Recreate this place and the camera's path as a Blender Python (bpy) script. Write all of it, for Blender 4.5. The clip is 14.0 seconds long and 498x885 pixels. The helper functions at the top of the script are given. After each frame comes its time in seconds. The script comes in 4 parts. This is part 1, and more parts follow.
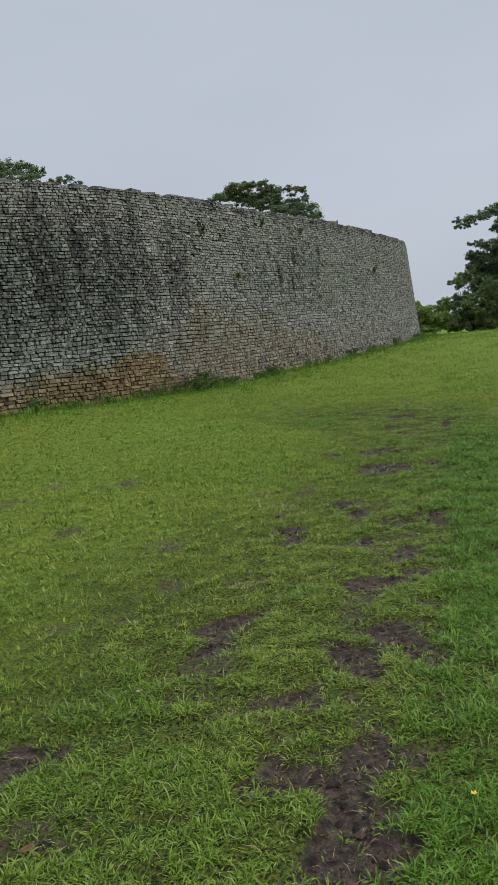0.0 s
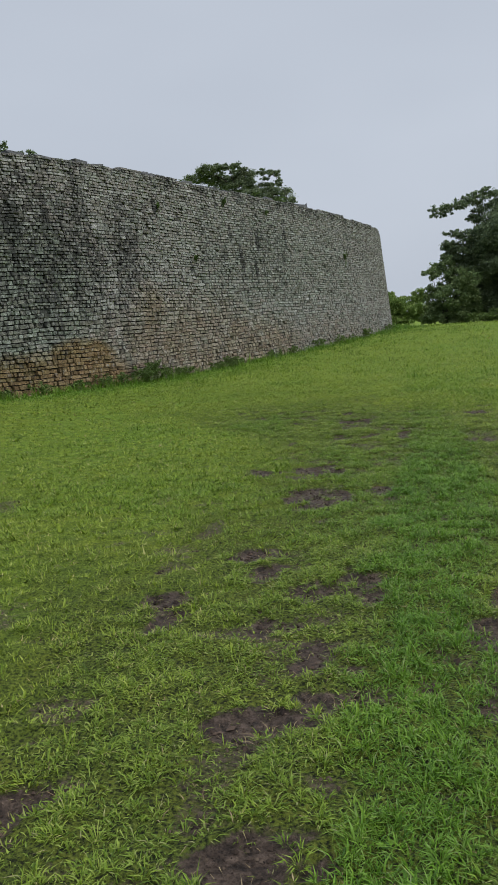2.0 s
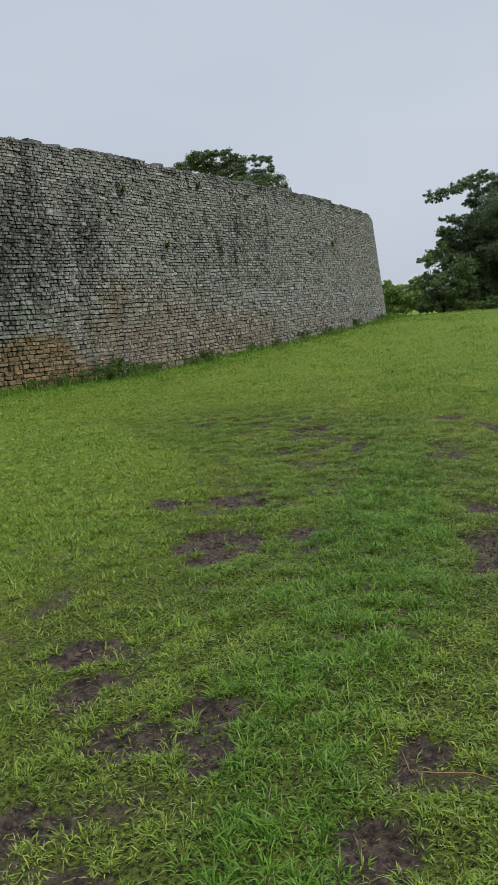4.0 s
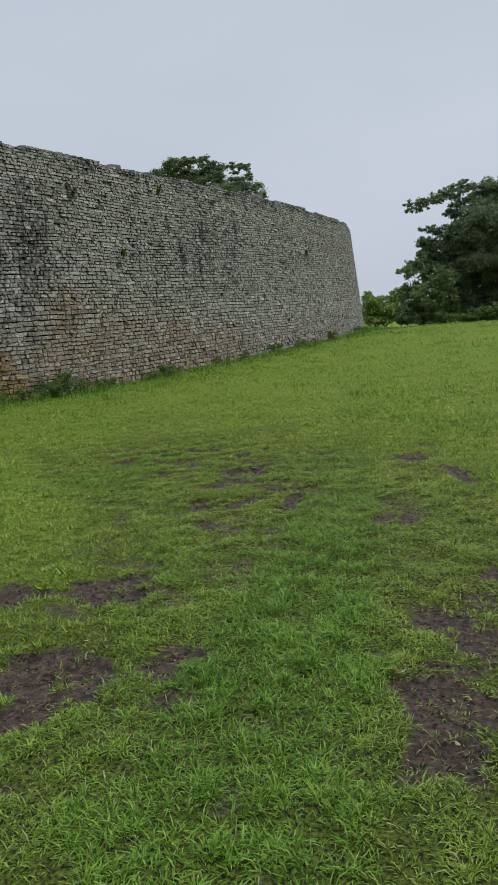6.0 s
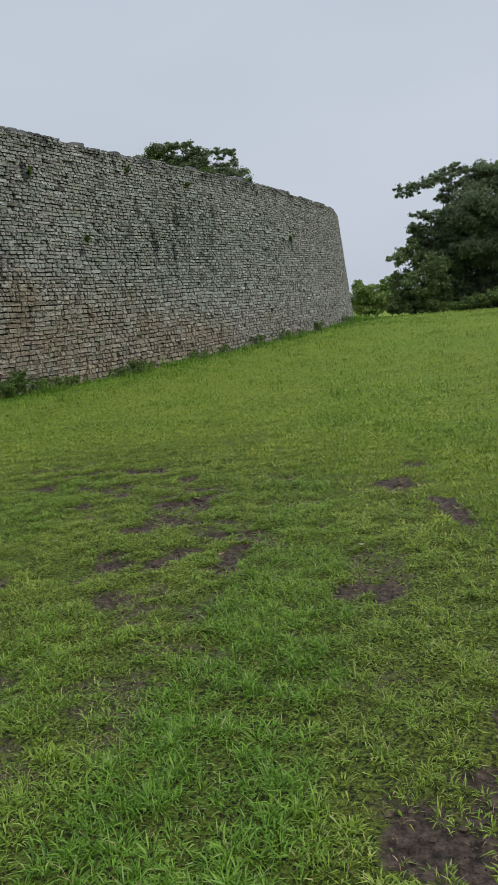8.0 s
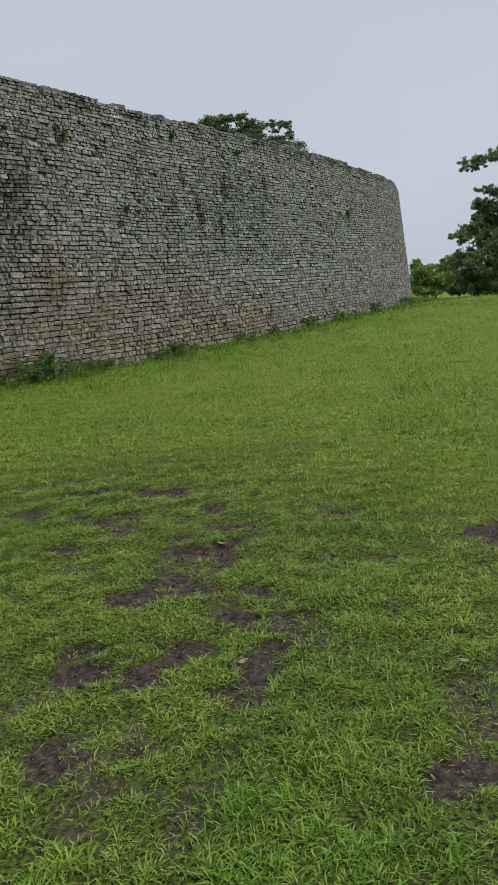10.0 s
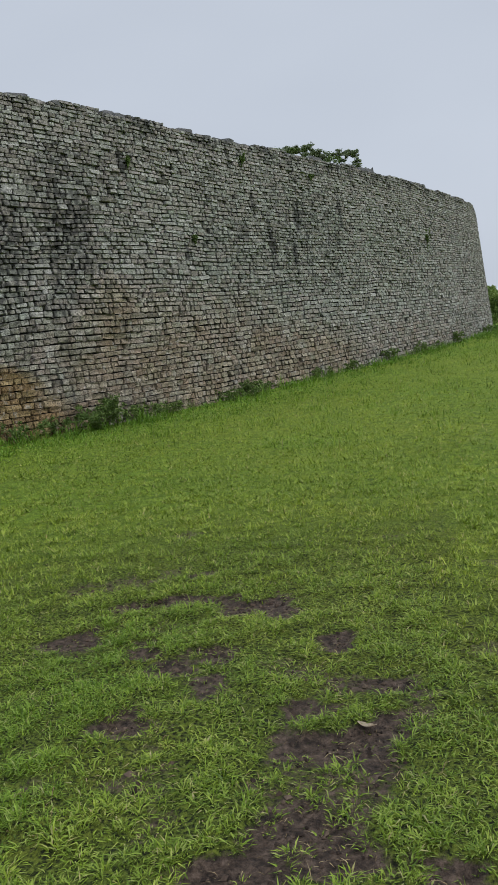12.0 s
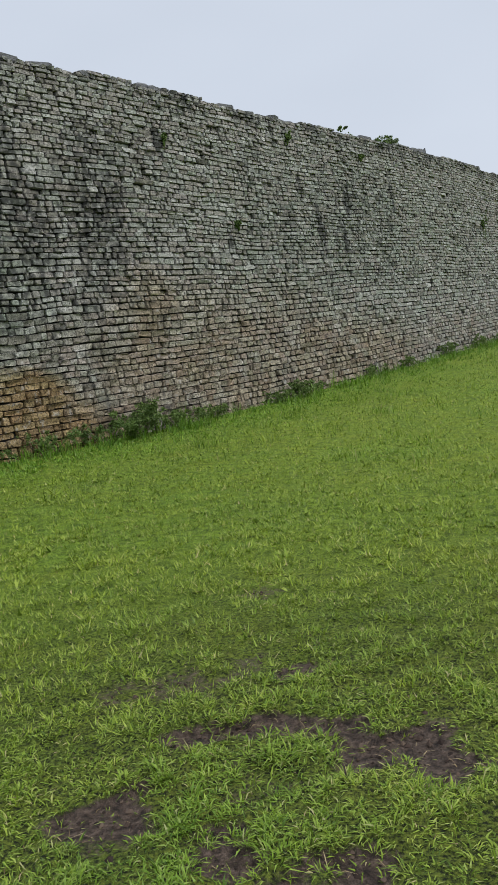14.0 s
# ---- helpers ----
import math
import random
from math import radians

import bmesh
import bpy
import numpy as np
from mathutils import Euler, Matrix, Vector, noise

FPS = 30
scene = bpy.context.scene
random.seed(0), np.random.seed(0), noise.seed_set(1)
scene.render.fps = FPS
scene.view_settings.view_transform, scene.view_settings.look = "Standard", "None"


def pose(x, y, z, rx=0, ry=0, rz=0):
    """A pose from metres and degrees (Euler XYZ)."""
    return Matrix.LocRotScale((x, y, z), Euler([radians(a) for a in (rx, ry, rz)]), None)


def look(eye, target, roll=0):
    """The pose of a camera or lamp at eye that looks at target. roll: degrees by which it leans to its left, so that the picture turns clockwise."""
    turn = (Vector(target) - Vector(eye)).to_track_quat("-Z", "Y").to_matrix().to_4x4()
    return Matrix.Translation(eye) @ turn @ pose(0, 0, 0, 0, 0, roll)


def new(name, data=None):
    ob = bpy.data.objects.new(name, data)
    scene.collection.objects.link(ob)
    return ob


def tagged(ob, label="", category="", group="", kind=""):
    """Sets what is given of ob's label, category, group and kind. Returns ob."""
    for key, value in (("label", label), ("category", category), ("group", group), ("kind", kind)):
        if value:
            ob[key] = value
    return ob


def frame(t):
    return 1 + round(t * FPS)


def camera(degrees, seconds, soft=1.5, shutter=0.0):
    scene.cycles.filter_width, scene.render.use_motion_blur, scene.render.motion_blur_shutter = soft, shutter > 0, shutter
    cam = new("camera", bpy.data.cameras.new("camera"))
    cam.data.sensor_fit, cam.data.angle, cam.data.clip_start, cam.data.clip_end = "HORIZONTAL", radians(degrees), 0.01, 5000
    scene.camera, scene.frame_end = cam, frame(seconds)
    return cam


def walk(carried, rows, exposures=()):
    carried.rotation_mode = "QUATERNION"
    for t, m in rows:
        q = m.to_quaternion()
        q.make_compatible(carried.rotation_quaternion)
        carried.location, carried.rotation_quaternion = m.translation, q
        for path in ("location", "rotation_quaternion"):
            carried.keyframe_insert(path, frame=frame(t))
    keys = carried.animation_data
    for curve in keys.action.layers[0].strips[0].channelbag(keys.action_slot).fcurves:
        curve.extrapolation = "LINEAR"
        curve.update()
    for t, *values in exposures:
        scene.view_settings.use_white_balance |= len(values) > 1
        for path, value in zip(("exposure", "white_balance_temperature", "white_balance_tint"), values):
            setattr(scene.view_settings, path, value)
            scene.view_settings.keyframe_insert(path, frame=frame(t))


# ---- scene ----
cam = camera(35.3, 14.0)
METRES, EYE, TILT, LEAN, TURN = 12.5, 1.5, 0.0, 0.0, 23.2
ROWS = [
    (0.0, 0.0, 0.0, 0.0, -0.74, -7.57, 5.58),
    (0.5, 0.0157, 0.0406, 0.0007, -0.32, -8.28, 5.0),
    (1.0, 0.0245, 0.0762, -0.0022, -1.58, -8.88, 4.71),
    (1.5, 0.0326, 0.1072, -0.0014, -2.65, -8.83, 4.63),
    (2.0, 0.0526, 0.14, -0.0014, -2.43, -8.63, 4.27),
    (2.5, 0.0678, 0.1706, -0.0047, -2.0, -8.45, 4.24),
    (3.0, 0.0848, 0.2062, -0.003, -1.86, -8.51, 4.38),
    (3.5, 0.108, 0.2368, -0.0037, -1.77, -8.85, 4.74),
    (4.0, 0.1238, 0.2647, -0.0043, -2.25, -9.29, 4.88),
    (6.5, 0.1948, 0.4273, -0.0008, -3.94, -8.65, 4.4),
    (7.0, 0.2069, 0.4593, -0.0037, -4.71, -9.41, 4.72),
    (9.5, 0.2345, 0.6364, -0.0018, -1.03, -9.4, 4.56),
    (10.0, 0.2351, 0.6691, -0.0037, -0.09, -10.6, 4.3),
    (10.5, 0.2292, 0.7047, -0.0044, 0.61, -11.38, 4.42),
    (11.0, 0.228, 0.7387, -0.0045, 2.06, -10.36, 5.15),
    (11.5, 0.2223, 0.7735, -0.0011, 3.42, -8.74, 5.49),
    (12.0, 0.208, 0.8093, -0.0003, 4.54, -7.84, 5.75),
    (12.5, 0.2007, 0.8418, -0.0024, 6.03, -7.42, 6.07),
    (13.0, 0.1917, 0.8785, -0.0017, 6.45, -7.95, 6.11),
    (13.5, 0.1775, 0.9111, -0.0031, 6.19, -8.58, 6.11),
    (14.0, 0.1694, 0.9396, -0.0043, 6.96, -7.6, 6.79),
]
walk(cam, [(t, pose(0, 0, EYE, TILT, LEAN, TURN) @ pose(METRES * x, METRES * y, METRES * z, 90 + pitch, roll, yaw)) for t, x, y, z, yaw, pitch, roll in ROWS],
     [(0.0, -0.02), (0.5, -0.02), (1.0, 0.19), (1.5, 0.24), (2.0, 0.03), (2.5, -0.02), (3.0, 0.12), (3.5, 0.12), (4.0, 0.1),
      (6.5, 0.08), (7.0, 0.08), (9.5, 0.1), (10.0, 0.05), (10.5, 0.26), (11.0, 0.34), (11.5, 0.35), (12.0, 0.11), (12.5, 0.1), (13.0, 0.03), (13.5, 0.28), (14.0, 0.31)])

# ---- world, sun and exposure ----
world = bpy.data.worlds.new("overcast_sky")
scene.world = world
world.use_nodes = True
wn, wl = world.node_tree.nodes, world.node_tree.links
sky = wn.new("ShaderNodeTexSky")
sky.sky_type = "NISHITA"
sky.sun_disc = False
sky.sun_elevation, sky.sun_rotation = radians(50), radians(99)
sky.air_density, sky.dust_density, sky.ozone_density = 1.0, 6.0, 1.0
sky_gain = wn.new("ShaderNodeVectorMath")
sky_gain.operation = "SCALE"
sky_gain.inputs["Scale"].default_value = 0.06
cloud = wn.new("ShaderNodeTexNoise")
cloud.inputs["Scale"].default_value, cloud.inputs["Detail"].default_value = 1.3, 3.0
sky_map = wn.new("ShaderNodeTexCoord")
sky_scale = wn.new("ShaderNodeMapping")
sky_scale.inputs["Scale"].default_value = (1.0, 1.0, 3.0)
cloud_ramp = wn.new("ShaderNodeValToRGB")
cloud_ramp.color_ramp.elements[0].position, cloud_ramp.color_ramp.elements[1].position = 0.3, 0.75
cloud_ramp.color_ramp.elements[0].color = (0.508, 0.561, 0.65, 1)
cloud_ramp.color_ramp.elements[1].color = (0.592, 0.647, 0.738, 1)
sky_mix = wn.new("ShaderNodeMix")
sky_mix.data_type = "RGBA"
sky_mix.inputs["Factor"].default_value = 0.9
background = wn["Background"]
background.inputs["Strength"].default_value = 1.0
wl.new(sky.outputs["Color"], sky_gain.inputs[0])
wl.new(sky_map.outputs["Generated"], sky_scale.inputs["Vector"])
wl.new(sky_scale.outputs["Vector"], cloud.inputs["Vector"])
wl.new(cloud.outputs["Fac"], cloud_ramp.inputs["Fac"])
wl.new(sky_gain.outputs["Vector"], sky_mix.inputs["A"])
wl.new(cloud_ramp.outputs["Color"], sky_mix.inputs["B"])
# an overcast sky is some times brighter overhead than towards the horizon
sky_split = wn.new("ShaderNodeSeparateXYZ")
sky_lift = wn.new("ShaderNodeMapRange")
sky_lift.interpolation_type = "SMOOTHSTEP"
sky_lift.inputs["From Min"].default_value, sky_lift.inputs["From Max"].default_value = 0.42, 0.95
sky_lift.inputs["To Min"].default_value, sky_lift.inputs["To Max"].default_value = 1.0, 2.6
wl.new(sky_map.outputs["Generated"], sky_split.inputs[0])
wl.new(sky_split.outputs["Z"], sky_lift.inputs["Value"])
wl.new(sky_lift.outputs["Result"], background.inputs["Strength"])
wl.new(sky_mix.outputs["Result"], background.inputs["Color"])

sun = new("sun", bpy.data.lights.new("sun", "SUN"))
sun.data.energy, sun.data.angle, sun.data.color = 1.5, radians(40), (1.0, 0.97, 0.91)
sun.matrix_world = look((62, 4, 76), (0, 14, 0))


# ---- materials ----
def material(name, roughness=0.9):
    m = bpy.data.materials.new(name)
    m.use_nodes = True
    bsdf = m.node_tree.nodes["Principled BSDF"]
    bsdf.inputs["Roughness"].default_value = roughness
    bsdf.inputs["Specular IOR Level"].default_value = 0.22
    return m, m.node_tree, bsdf


def noise_tex(nt, scale, detail=3.0, vector=None, rough=0.55):
    n = nt.nodes.new("ShaderNodeTexNoise")
    n.inputs["Scale"].default_value, n.inputs["Detail"].default_value, n.inputs["Roughness"].default_value = scale, detail, rough
    if vector:
        nt.links.new(vector, n.inputs["Vector"])
    return n.outputs["Fac"]


def ramp(nt, fac, *stops):
    r = nt.nodes.new("ShaderNodeValToRGB")
    e = r.color_ramp.elements
    while len(e) < len(stops):
        e.new(0.5)
    for el, (p, c) in zip(e, stops):
        el.position = p
        el.color = (*c, 1) if isinstance(c, tuple) else (c, c, c, 1)
    nt.links.new(fac, r.inputs["Fac"])
    return r.outputs["Color"]


def mix(nt, fac, a, b, mode="MIX"):
    n = nt.nodes.new("ShaderNodeMix")
    n.data_type, n.blend_type = "RGBA", mode
    for key, v in (("Factor", fac), ("A", a), ("B", b)):
        if isinstance(v, tuple):
            n.inputs[key].default_value = (*v, 1)
        elif isinstance(v, float):
            n.inputs[key].default_value = v
        else:
            nt.links.new(v, n.inputs[key])
    return n.outputs["Result"]


def calc(nt, op, a, b=0.0, c=0.0):
    n = nt.nodes.new("ShaderNodeMath")
    n.operation = op
    for i, v in enumerate((a, b, c)):
        if isinstance(v, (int, float)):
            n.inputs[i].default_value = v
        else:
            nt.links.new(v, n.inputs[i])
    return n.outputs[0]


def bump(nt, bsdf, height, strength, distance):
    b = nt.nodes.new("ShaderNodeBump")
    b.inputs["Strength"].default_value, b.inputs["Distance"].default_value = strength, distance
    nt.links.new(height, b.inputs["Height"])
    nt.links.new(b.outputs["Normal"], bsdf.inputs["Normal"])


def position(nt, scale=(1, 1, 1)):
    g = nt.nodes.new("ShaderNodeNewGeometry")
    m = nt.nodes.new("ShaderNodeMapping")
    m.inputs["Scale"].default_value = scale
    nt.links.new(g.outputs["Position"], m.inputs["Vector"])
    return m.outputs["Vector"]


def attribute(nt, name):
    a = nt.nodes.new("ShaderNodeAttribute")
    a.attribute_name = name
    return a.outputs["Fac"]


def any_random(nt):
    """A number for each piece, be it an object or an island of a joined mesh."""
    g = nt.nodes.new("ShaderNodeNewGeometry")
    o = nt.nodes.new("ShaderNodeObjectInfo")
    return calc(nt, "FRACT", calc(nt, "ADD", g.outputs["Random Per Island"], o.outputs["Random"]))


def blob(nt, y, z, ry, rz):
    """A soft patch on the wall about a place along it and a height, 1 at its middle."""
    g = nt.nodes.new("ShaderNodeNewGeometry")
    s = nt.nodes.new("ShaderNodeSeparateXYZ")
    nt.links.new(g.outputs["Position"], s.inputs[0])
    a = calc(nt, "DIVIDE", calc(nt, "SUBTRACT", s.outputs["Y"], y), ry)
    b = calc(nt, "DIVIDE", calc(nt, "SUBTRACT", s.outputs["Z"], z), rz)
    d = calc(nt, "ADD", calc(nt, "MULTIPLY", a, a), calc(nt, "MULTIPLY", b, b))
    return calc(nt, "MAXIMUM", calc(nt, "SUBTRACT", 1.0, d), 0.0)


def granite():
    m, nt, bsdf = material("lichened_granite", 0.92)
    pos = position(nt)
    rnd = any_random(nt)
    base = ramp(nt, rnd, (0.0, (0.135, 0.127, 0.114)), (0.16, (0.24, 0.217, 0.199)), (0.32, (0.172, 0.175, 0.158)), (0.48, (0.262, 0.258, 0.238)),
                (0.64, (0.205, 0.182, 0.165)), (0.82, (0.225, 0.233, 0.207)), (1.0, (0.305, 0.297, 0.28)))
    grain = noise_tex(nt, 34.0, 4.0, pos, 0.8)
    col = mix(nt, 1.0, base, ramp(nt, grain, (0.33, 0.3), (0.5, 1.0), (0.66, 1.7)), "MULTIPLY")
    fleck = noise_tex(nt, 17.0, 5.0, pos, 0.8)
    col = mix(nt, 1.0, col, ramp(nt, fleck, (0.36, 0.3), (0.46, 0.95), (0.66, 1.4)), "MULTIPLY")
    # rust-brown weathering of the lower courses
    warm_mask = noise_tex(nt, 1.5, 5.0, pos, 0.65)
    low = calc(nt, "ADD", calc(nt, "MULTIPLY", calc(nt, "MAXIMUM", blob(nt, 17.2, 0.0, 4.9, 1.3), blob(nt, 19.4, 0.8, 1.5, 0.7)), 2.0), calc(nt, "MULTIPLY", blob(nt, 25.0, 0.6, 8.0, 2.8), 0.5))
    low = calc(nt, "ADD", low, calc(nt, "MULTIPLY", blob(nt, 22.7, 2.2, 0.9, 1.0), 0.28))
    low = calc(nt, "ADD", low, calc(nt, "MULTIPLY", blob(nt, 36.0, 0.6, 10.0, 1.7), 0.3))
    warm = ramp(nt, calc(nt, "MULTIPLY", low, calc(nt, "MULTIPLY", warm_mask, 1.8)), (0.14, 0.0), (0.45, 0.55), (1.0, 1.0))
    col = mix(nt, warm, col, mix(nt, 1.0, col, (0.8, 0.58, 0.33), "MULTIPLY"))
    # grey-green lichen
    green_mask = noise_tex(nt, 1.6, 5.0, pos, 0.65)
    green = calc(nt, "ADD", calc(nt, "ADD", blob(nt, 16.0, 2.6, 5.0, 2.4), calc(nt, "MULTIPLY", blob(nt, 32.0, 3.6, 10.0, 2.4), 0.28)), 0.36)
    lichen = ramp(nt, calc(nt, "MULTIPLY", green, green_mask), (0.12, 0.0), (0.45, 0.8))
    col = mix(nt, lichen, col, mix(nt, 1.0, col, (0.76, 0.88, 0.78), "MULTIPLY"))
    # black growth: streaks drawn down by rain, broken into spots
    streak = noise_tex(nt, 1.0, 4.0, position(nt, (1.3, 1.3, 0.3)), 0.6)
    blotch = noise_tex(nt, 8.5, 6.0, pos, 0.8)
    high = calc(nt, "ADD", calc(nt, "MULTIPLY", blob(nt, 17.6, 3.6, 7.0, 3.2), 1.6), calc(nt, "MULTIPLY", blob(nt, 29.5, 3.9, 5.5, 2.3), 0.8))
    high = calc(nt, "ADD", calc(nt, "MULTIPLY", high, 0.07), calc(nt, "MULTIPLY", streak, 0.26))
    high = calc(nt, "ADD", high, calc(nt, "MULTIPLY", blob(nt, 32.0, 6.4, 24.0, 0.75), 0.09))
    dark = calc(nt, "ADD", high, calc(nt, "MULTIPLY", blotch, 0.75))
    for y, z, ry, rz in ((25.4, 3.4, 0.13, 0.42), (27.5, 5.7, 0.13, 0.35), (28.2, 4.6, 0.16, 0.6), (30.2, 4.5, 0.2, 0.55), (28.8, 3.8, 0.18, 0.7), (32.7, 4.9, 0.18, 0.7), (34.5, 4.9, 0.12, 0.4), (23.8, 5.1, 0.16, 0.4), (29.8, 3.5, 0.2, 0.6), (17.8, 4.4, 0.4, 0.35), (16.9, 3.8, 0.12, 0.3), (18.5, 5.4, 0.25, 0.25)):
        dark = calc(nt, "ADD", dark, calc(nt, "MULTIPLY", blob(nt, y, z, ry, rz), 0.1))
    col = mix(nt, ramp(nt, dark, (0.575, 0.0), (0.625, 0.88)), col, (0.028, 0.029, 0.028))
    # pale crusts
    pale = noise_tex(nt, 7.5, 4.0, pos, 0.75)
    col = mix(nt, ramp(nt, pale, (0.57, 0.0), (0.65, 0.42)), col, (0.4, 0.4, 0.38))
    nt.links.new(col, bsdf.inputs["Base Color"])
    bump(nt, bsdf, calc(nt, "ADD", calc(nt, "MULTIPLY", grain, 0.6), noise_tex(nt, 15.0, 4.0, pos, 0.7)), 1.0, 0.012)
    return m


def shaded_core():
    m, nt, bsdf = material("shaded_joint_rubble", 0.95)
    pos = position(nt)
    # near-black: the shade deep in the open joints is put into this colour
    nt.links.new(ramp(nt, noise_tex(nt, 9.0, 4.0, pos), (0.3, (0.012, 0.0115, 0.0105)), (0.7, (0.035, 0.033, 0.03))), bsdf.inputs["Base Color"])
    bump(nt, bsdf, noise_tex(nt, 14.0, 4.0, pos), 1.0, 0.05)
    return m


def soil_and_turf():
    m, nt, bsdf = material("turf_and_mud", 0.9)
    pos = position(nt)
    fine = noise_tex(nt, 60.0, 4.0, pos, 0.7)
    mid = noise_tex(nt, 2.2, 4.0, pos, 0.6)
    broad = noise_tex(nt, 0.22, 3.0, pos, 0.55)
    turf = ramp(nt, fine, (0.34, (0.055, 0.088, 0.010)), (0.5, (0.155, 0.225, 0.023)), (0.68, (0.235, 0.315, 0.042)))
    # litter under the near blades, its colour darkened for the shade between them
    shaded_thatch = ramp(nt, fine, (0.4, (0.012, 0.016, 0.004)), (0.5, (0.075, 0.102, 0.013)), (0.66, (0.165, 0.2, 0.03)))
    clump = noise_tex(nt, 11.0, 4.0, pos, 0.7)
    turf = mix(nt, 1.0, turf, ramp(nt, clump, (0.36, (0.45, 0.5, 0.4)), (0.52, (0.97, 0.98, 0.9)), (0.68, (1.2, 1.18, 1.05))), "MULTIPLY")
    turf = mix(nt, attribute(nt, "close"), turf, shaded_thatch)
    turf = mix(nt, ramp(nt, mid, (0.4, 0.0), (0.7, 0.6)), turf, mix(nt, 1.0, turf, (1.25, 1.05, 0.9), "MULTIPLY"))
    turf = mix(nt, ramp(nt, broad, (0.42, 0.0), (0.62, 0.7)), turf, mix(nt, 1.0, turf, (0.82, 0.95, 0.85), "MULTIPLY"))
    clod = noise_tex(nt, 26.0, 5.0, pos, 0.75)
    mud = ramp(nt, clod, (0.36, (0.016, 0.011, 0.008)), (0.5, (0.068, 0.047, 0.035)), (0.66, (0.15, 0.107, 0.08)))
    bare = calc(nt, "ADD", attribute(nt, "bare"), calc(nt, "MULTIPLY", calc(nt, "SUBTRACT", clod, 0.5), 0.8))
    fac = ramp(nt, bare, (0.24, 0.0), (0.55, 1.0))
    nt.links.new(mix(nt, fac, turf, mud), bsdf.inputs["Base Color"])
    nt.links.new(ramp(nt, fac, (0.0, 0.95), (1.0, 0.6)), bsdf.inputs["Roughness"])
    bump(nt, bsdf, calc(nt, "ADD", clod, calc(nt, "MULTIPLY", fine, 0.5)), 1.0, 0.05)
    return m


def foliage(name, stops, lush=None, through_light=0.22, rough=0.5):
    m, nt, bsdf = material(name, rough)
    g = nt.nodes.new("ShaderNodeNewGeometry")
    col = ramp(nt, g.outputs["Random Per Island"], *stops)
    if lush:
        col = mix(nt, attribute(nt, "lush"), col, mix(nt, 1.0, col, lush, "MULTIPLY"))
        tone = ramp(nt, attribute(nt, "tone"), (0.0, (0.72, 0.78, 0.7)), (0.5, (1.0, 1.0, 1.0)), (1.0, (1.3, 1.18, 1.15)))
        col = mix(nt, 1.0, col, tone, "MULTIPLY")
    broad = noise_tex(nt, 0.55, 3.0, position(nt), 0.6)
    col = mix(nt, 1.0, col, ramp(nt, broad, (0.3, (0.82, 0.86, 0.8)), (0.7, (1.16, 1.1, 1.05))), "MULTIPLY")
    nt.links.new(col, bsdf.inputs["Base Color"])
    tr = nt.nodes.new("ShaderNodeBsdfTranslucent")
    nt.links.new(col, tr.inputs["Color"])
    ms = nt.nodes.new("ShaderNodeMixShader")
    ms.inputs["Fac"].default_value = through_light
    nt.links.new(bsdf.outputs[0], ms.inputs[1])
    nt.links.new(tr.outputs[0], ms.inputs[2])
    nt.links.new(ms.outputs[0], nt.nodes["Material Output"].inputs["Surface"])
    return m


def plain(name, dark, light, scale, rough=0.85, relief=0.01):
    m, nt, bsdf = material(name, rough)
    tc = nt.nodes.new("ShaderNodeTexCoord").outputs["Object"]
    n = noise_tex(nt, scale, 4.0, tc, 0.65)
    nt.links.new(ramp(nt, n, (0.3, dark), (0.7, light)), bsdf.inputs["Base Color"])
    bump(nt, bsdf, n, 0.7, relief)
    return m


GRANITE = granite()
CORE = shaded_core()
TURF = soil_and_turf()
GRASS = foliage("lawn_grass_blades", [(0.0, (0.06, 0.108, 0.012)), (0.25, (0.13, 0.208, 0.018)), (0.6, (0.195, 0.282, 0.032)),
                                      (0.84, (0.238, 0.322, 0.055)), (0.95, (0.265, 0.318, 0.085)), (1.0, (0.34, 0.31, 0.16))], lush=(0.6, 0.87, 0.66), rough=0.4)
STRAW = foliage("dry_straw", [(0.0, (0.13, 0.09, 0.05)), (0.5, (0.24, 0.18, 0.1)), (1.0, (0.38, 0.31, 0.18))], through_light=0.1)
LEAF_ACACIA = foliage("acacia_leaves", [(0.0, (0.085, 0.12, 0.072)), (0.6, (0.155, 0.205, 0.112)), (1.0, (0.235, 0.29, 0.16))], through_light=0.42)
LEAF_BUSH = foliage("bush_leaves", [(0.0, (0.085, 0.13, 0.05)), (0.6, (0.155, 0.22, 0.088)), (1.0, (0.24, 0.305, 0.135))], through_light=0.3)
# grey-green leaves of the back trees, paled in the colour for distance haze
LEAF_HAZED = foliage("hazed_tree_leaves", [(0.0, (0.095, 0.128, 0.072)), (0.6, (0.165, 0.212, 0.118)), (1.0, (0.24, 0.288, 0.168))], through_light=0.36)
LEAF_FRESH = foliage("fresh_leaves", [(0.0, (0.11, 0.175, 0.04)), (0.6, (0.18, 0.265, 0.065)), (1.0, (0.26, 0.34, 0.1))], through_light=0.3)
LEAF_WEED = foliage("weed_leaves", [(0.0, (0.065, 0.115, 0.03)), (0.6, (0.12, 0.185, 0.05)), (1.0, (0.175, 0.245, 0.075))], through_light=0.25)
BARK = plain("grey_brown_bark", (0.03, 0.026, 0.022), (0.085, 0.075, 0.062), 6.0, 0.9, 0.03)
COPING = plain("dark_weathered_granite", (0.06, 0.062, 0.066), (0.18, 0.18, 0.184), 9.0, 0.92, 0.02)
CLOD = foliage("earth_crumbs", [(0.0, (0.018, 0.012, 0.01)), (0.6, (0.05, 0.034, 0.027)), (1.0, (0.11, 0.08, 0.062))], through_light=0.0, rough=0.9)
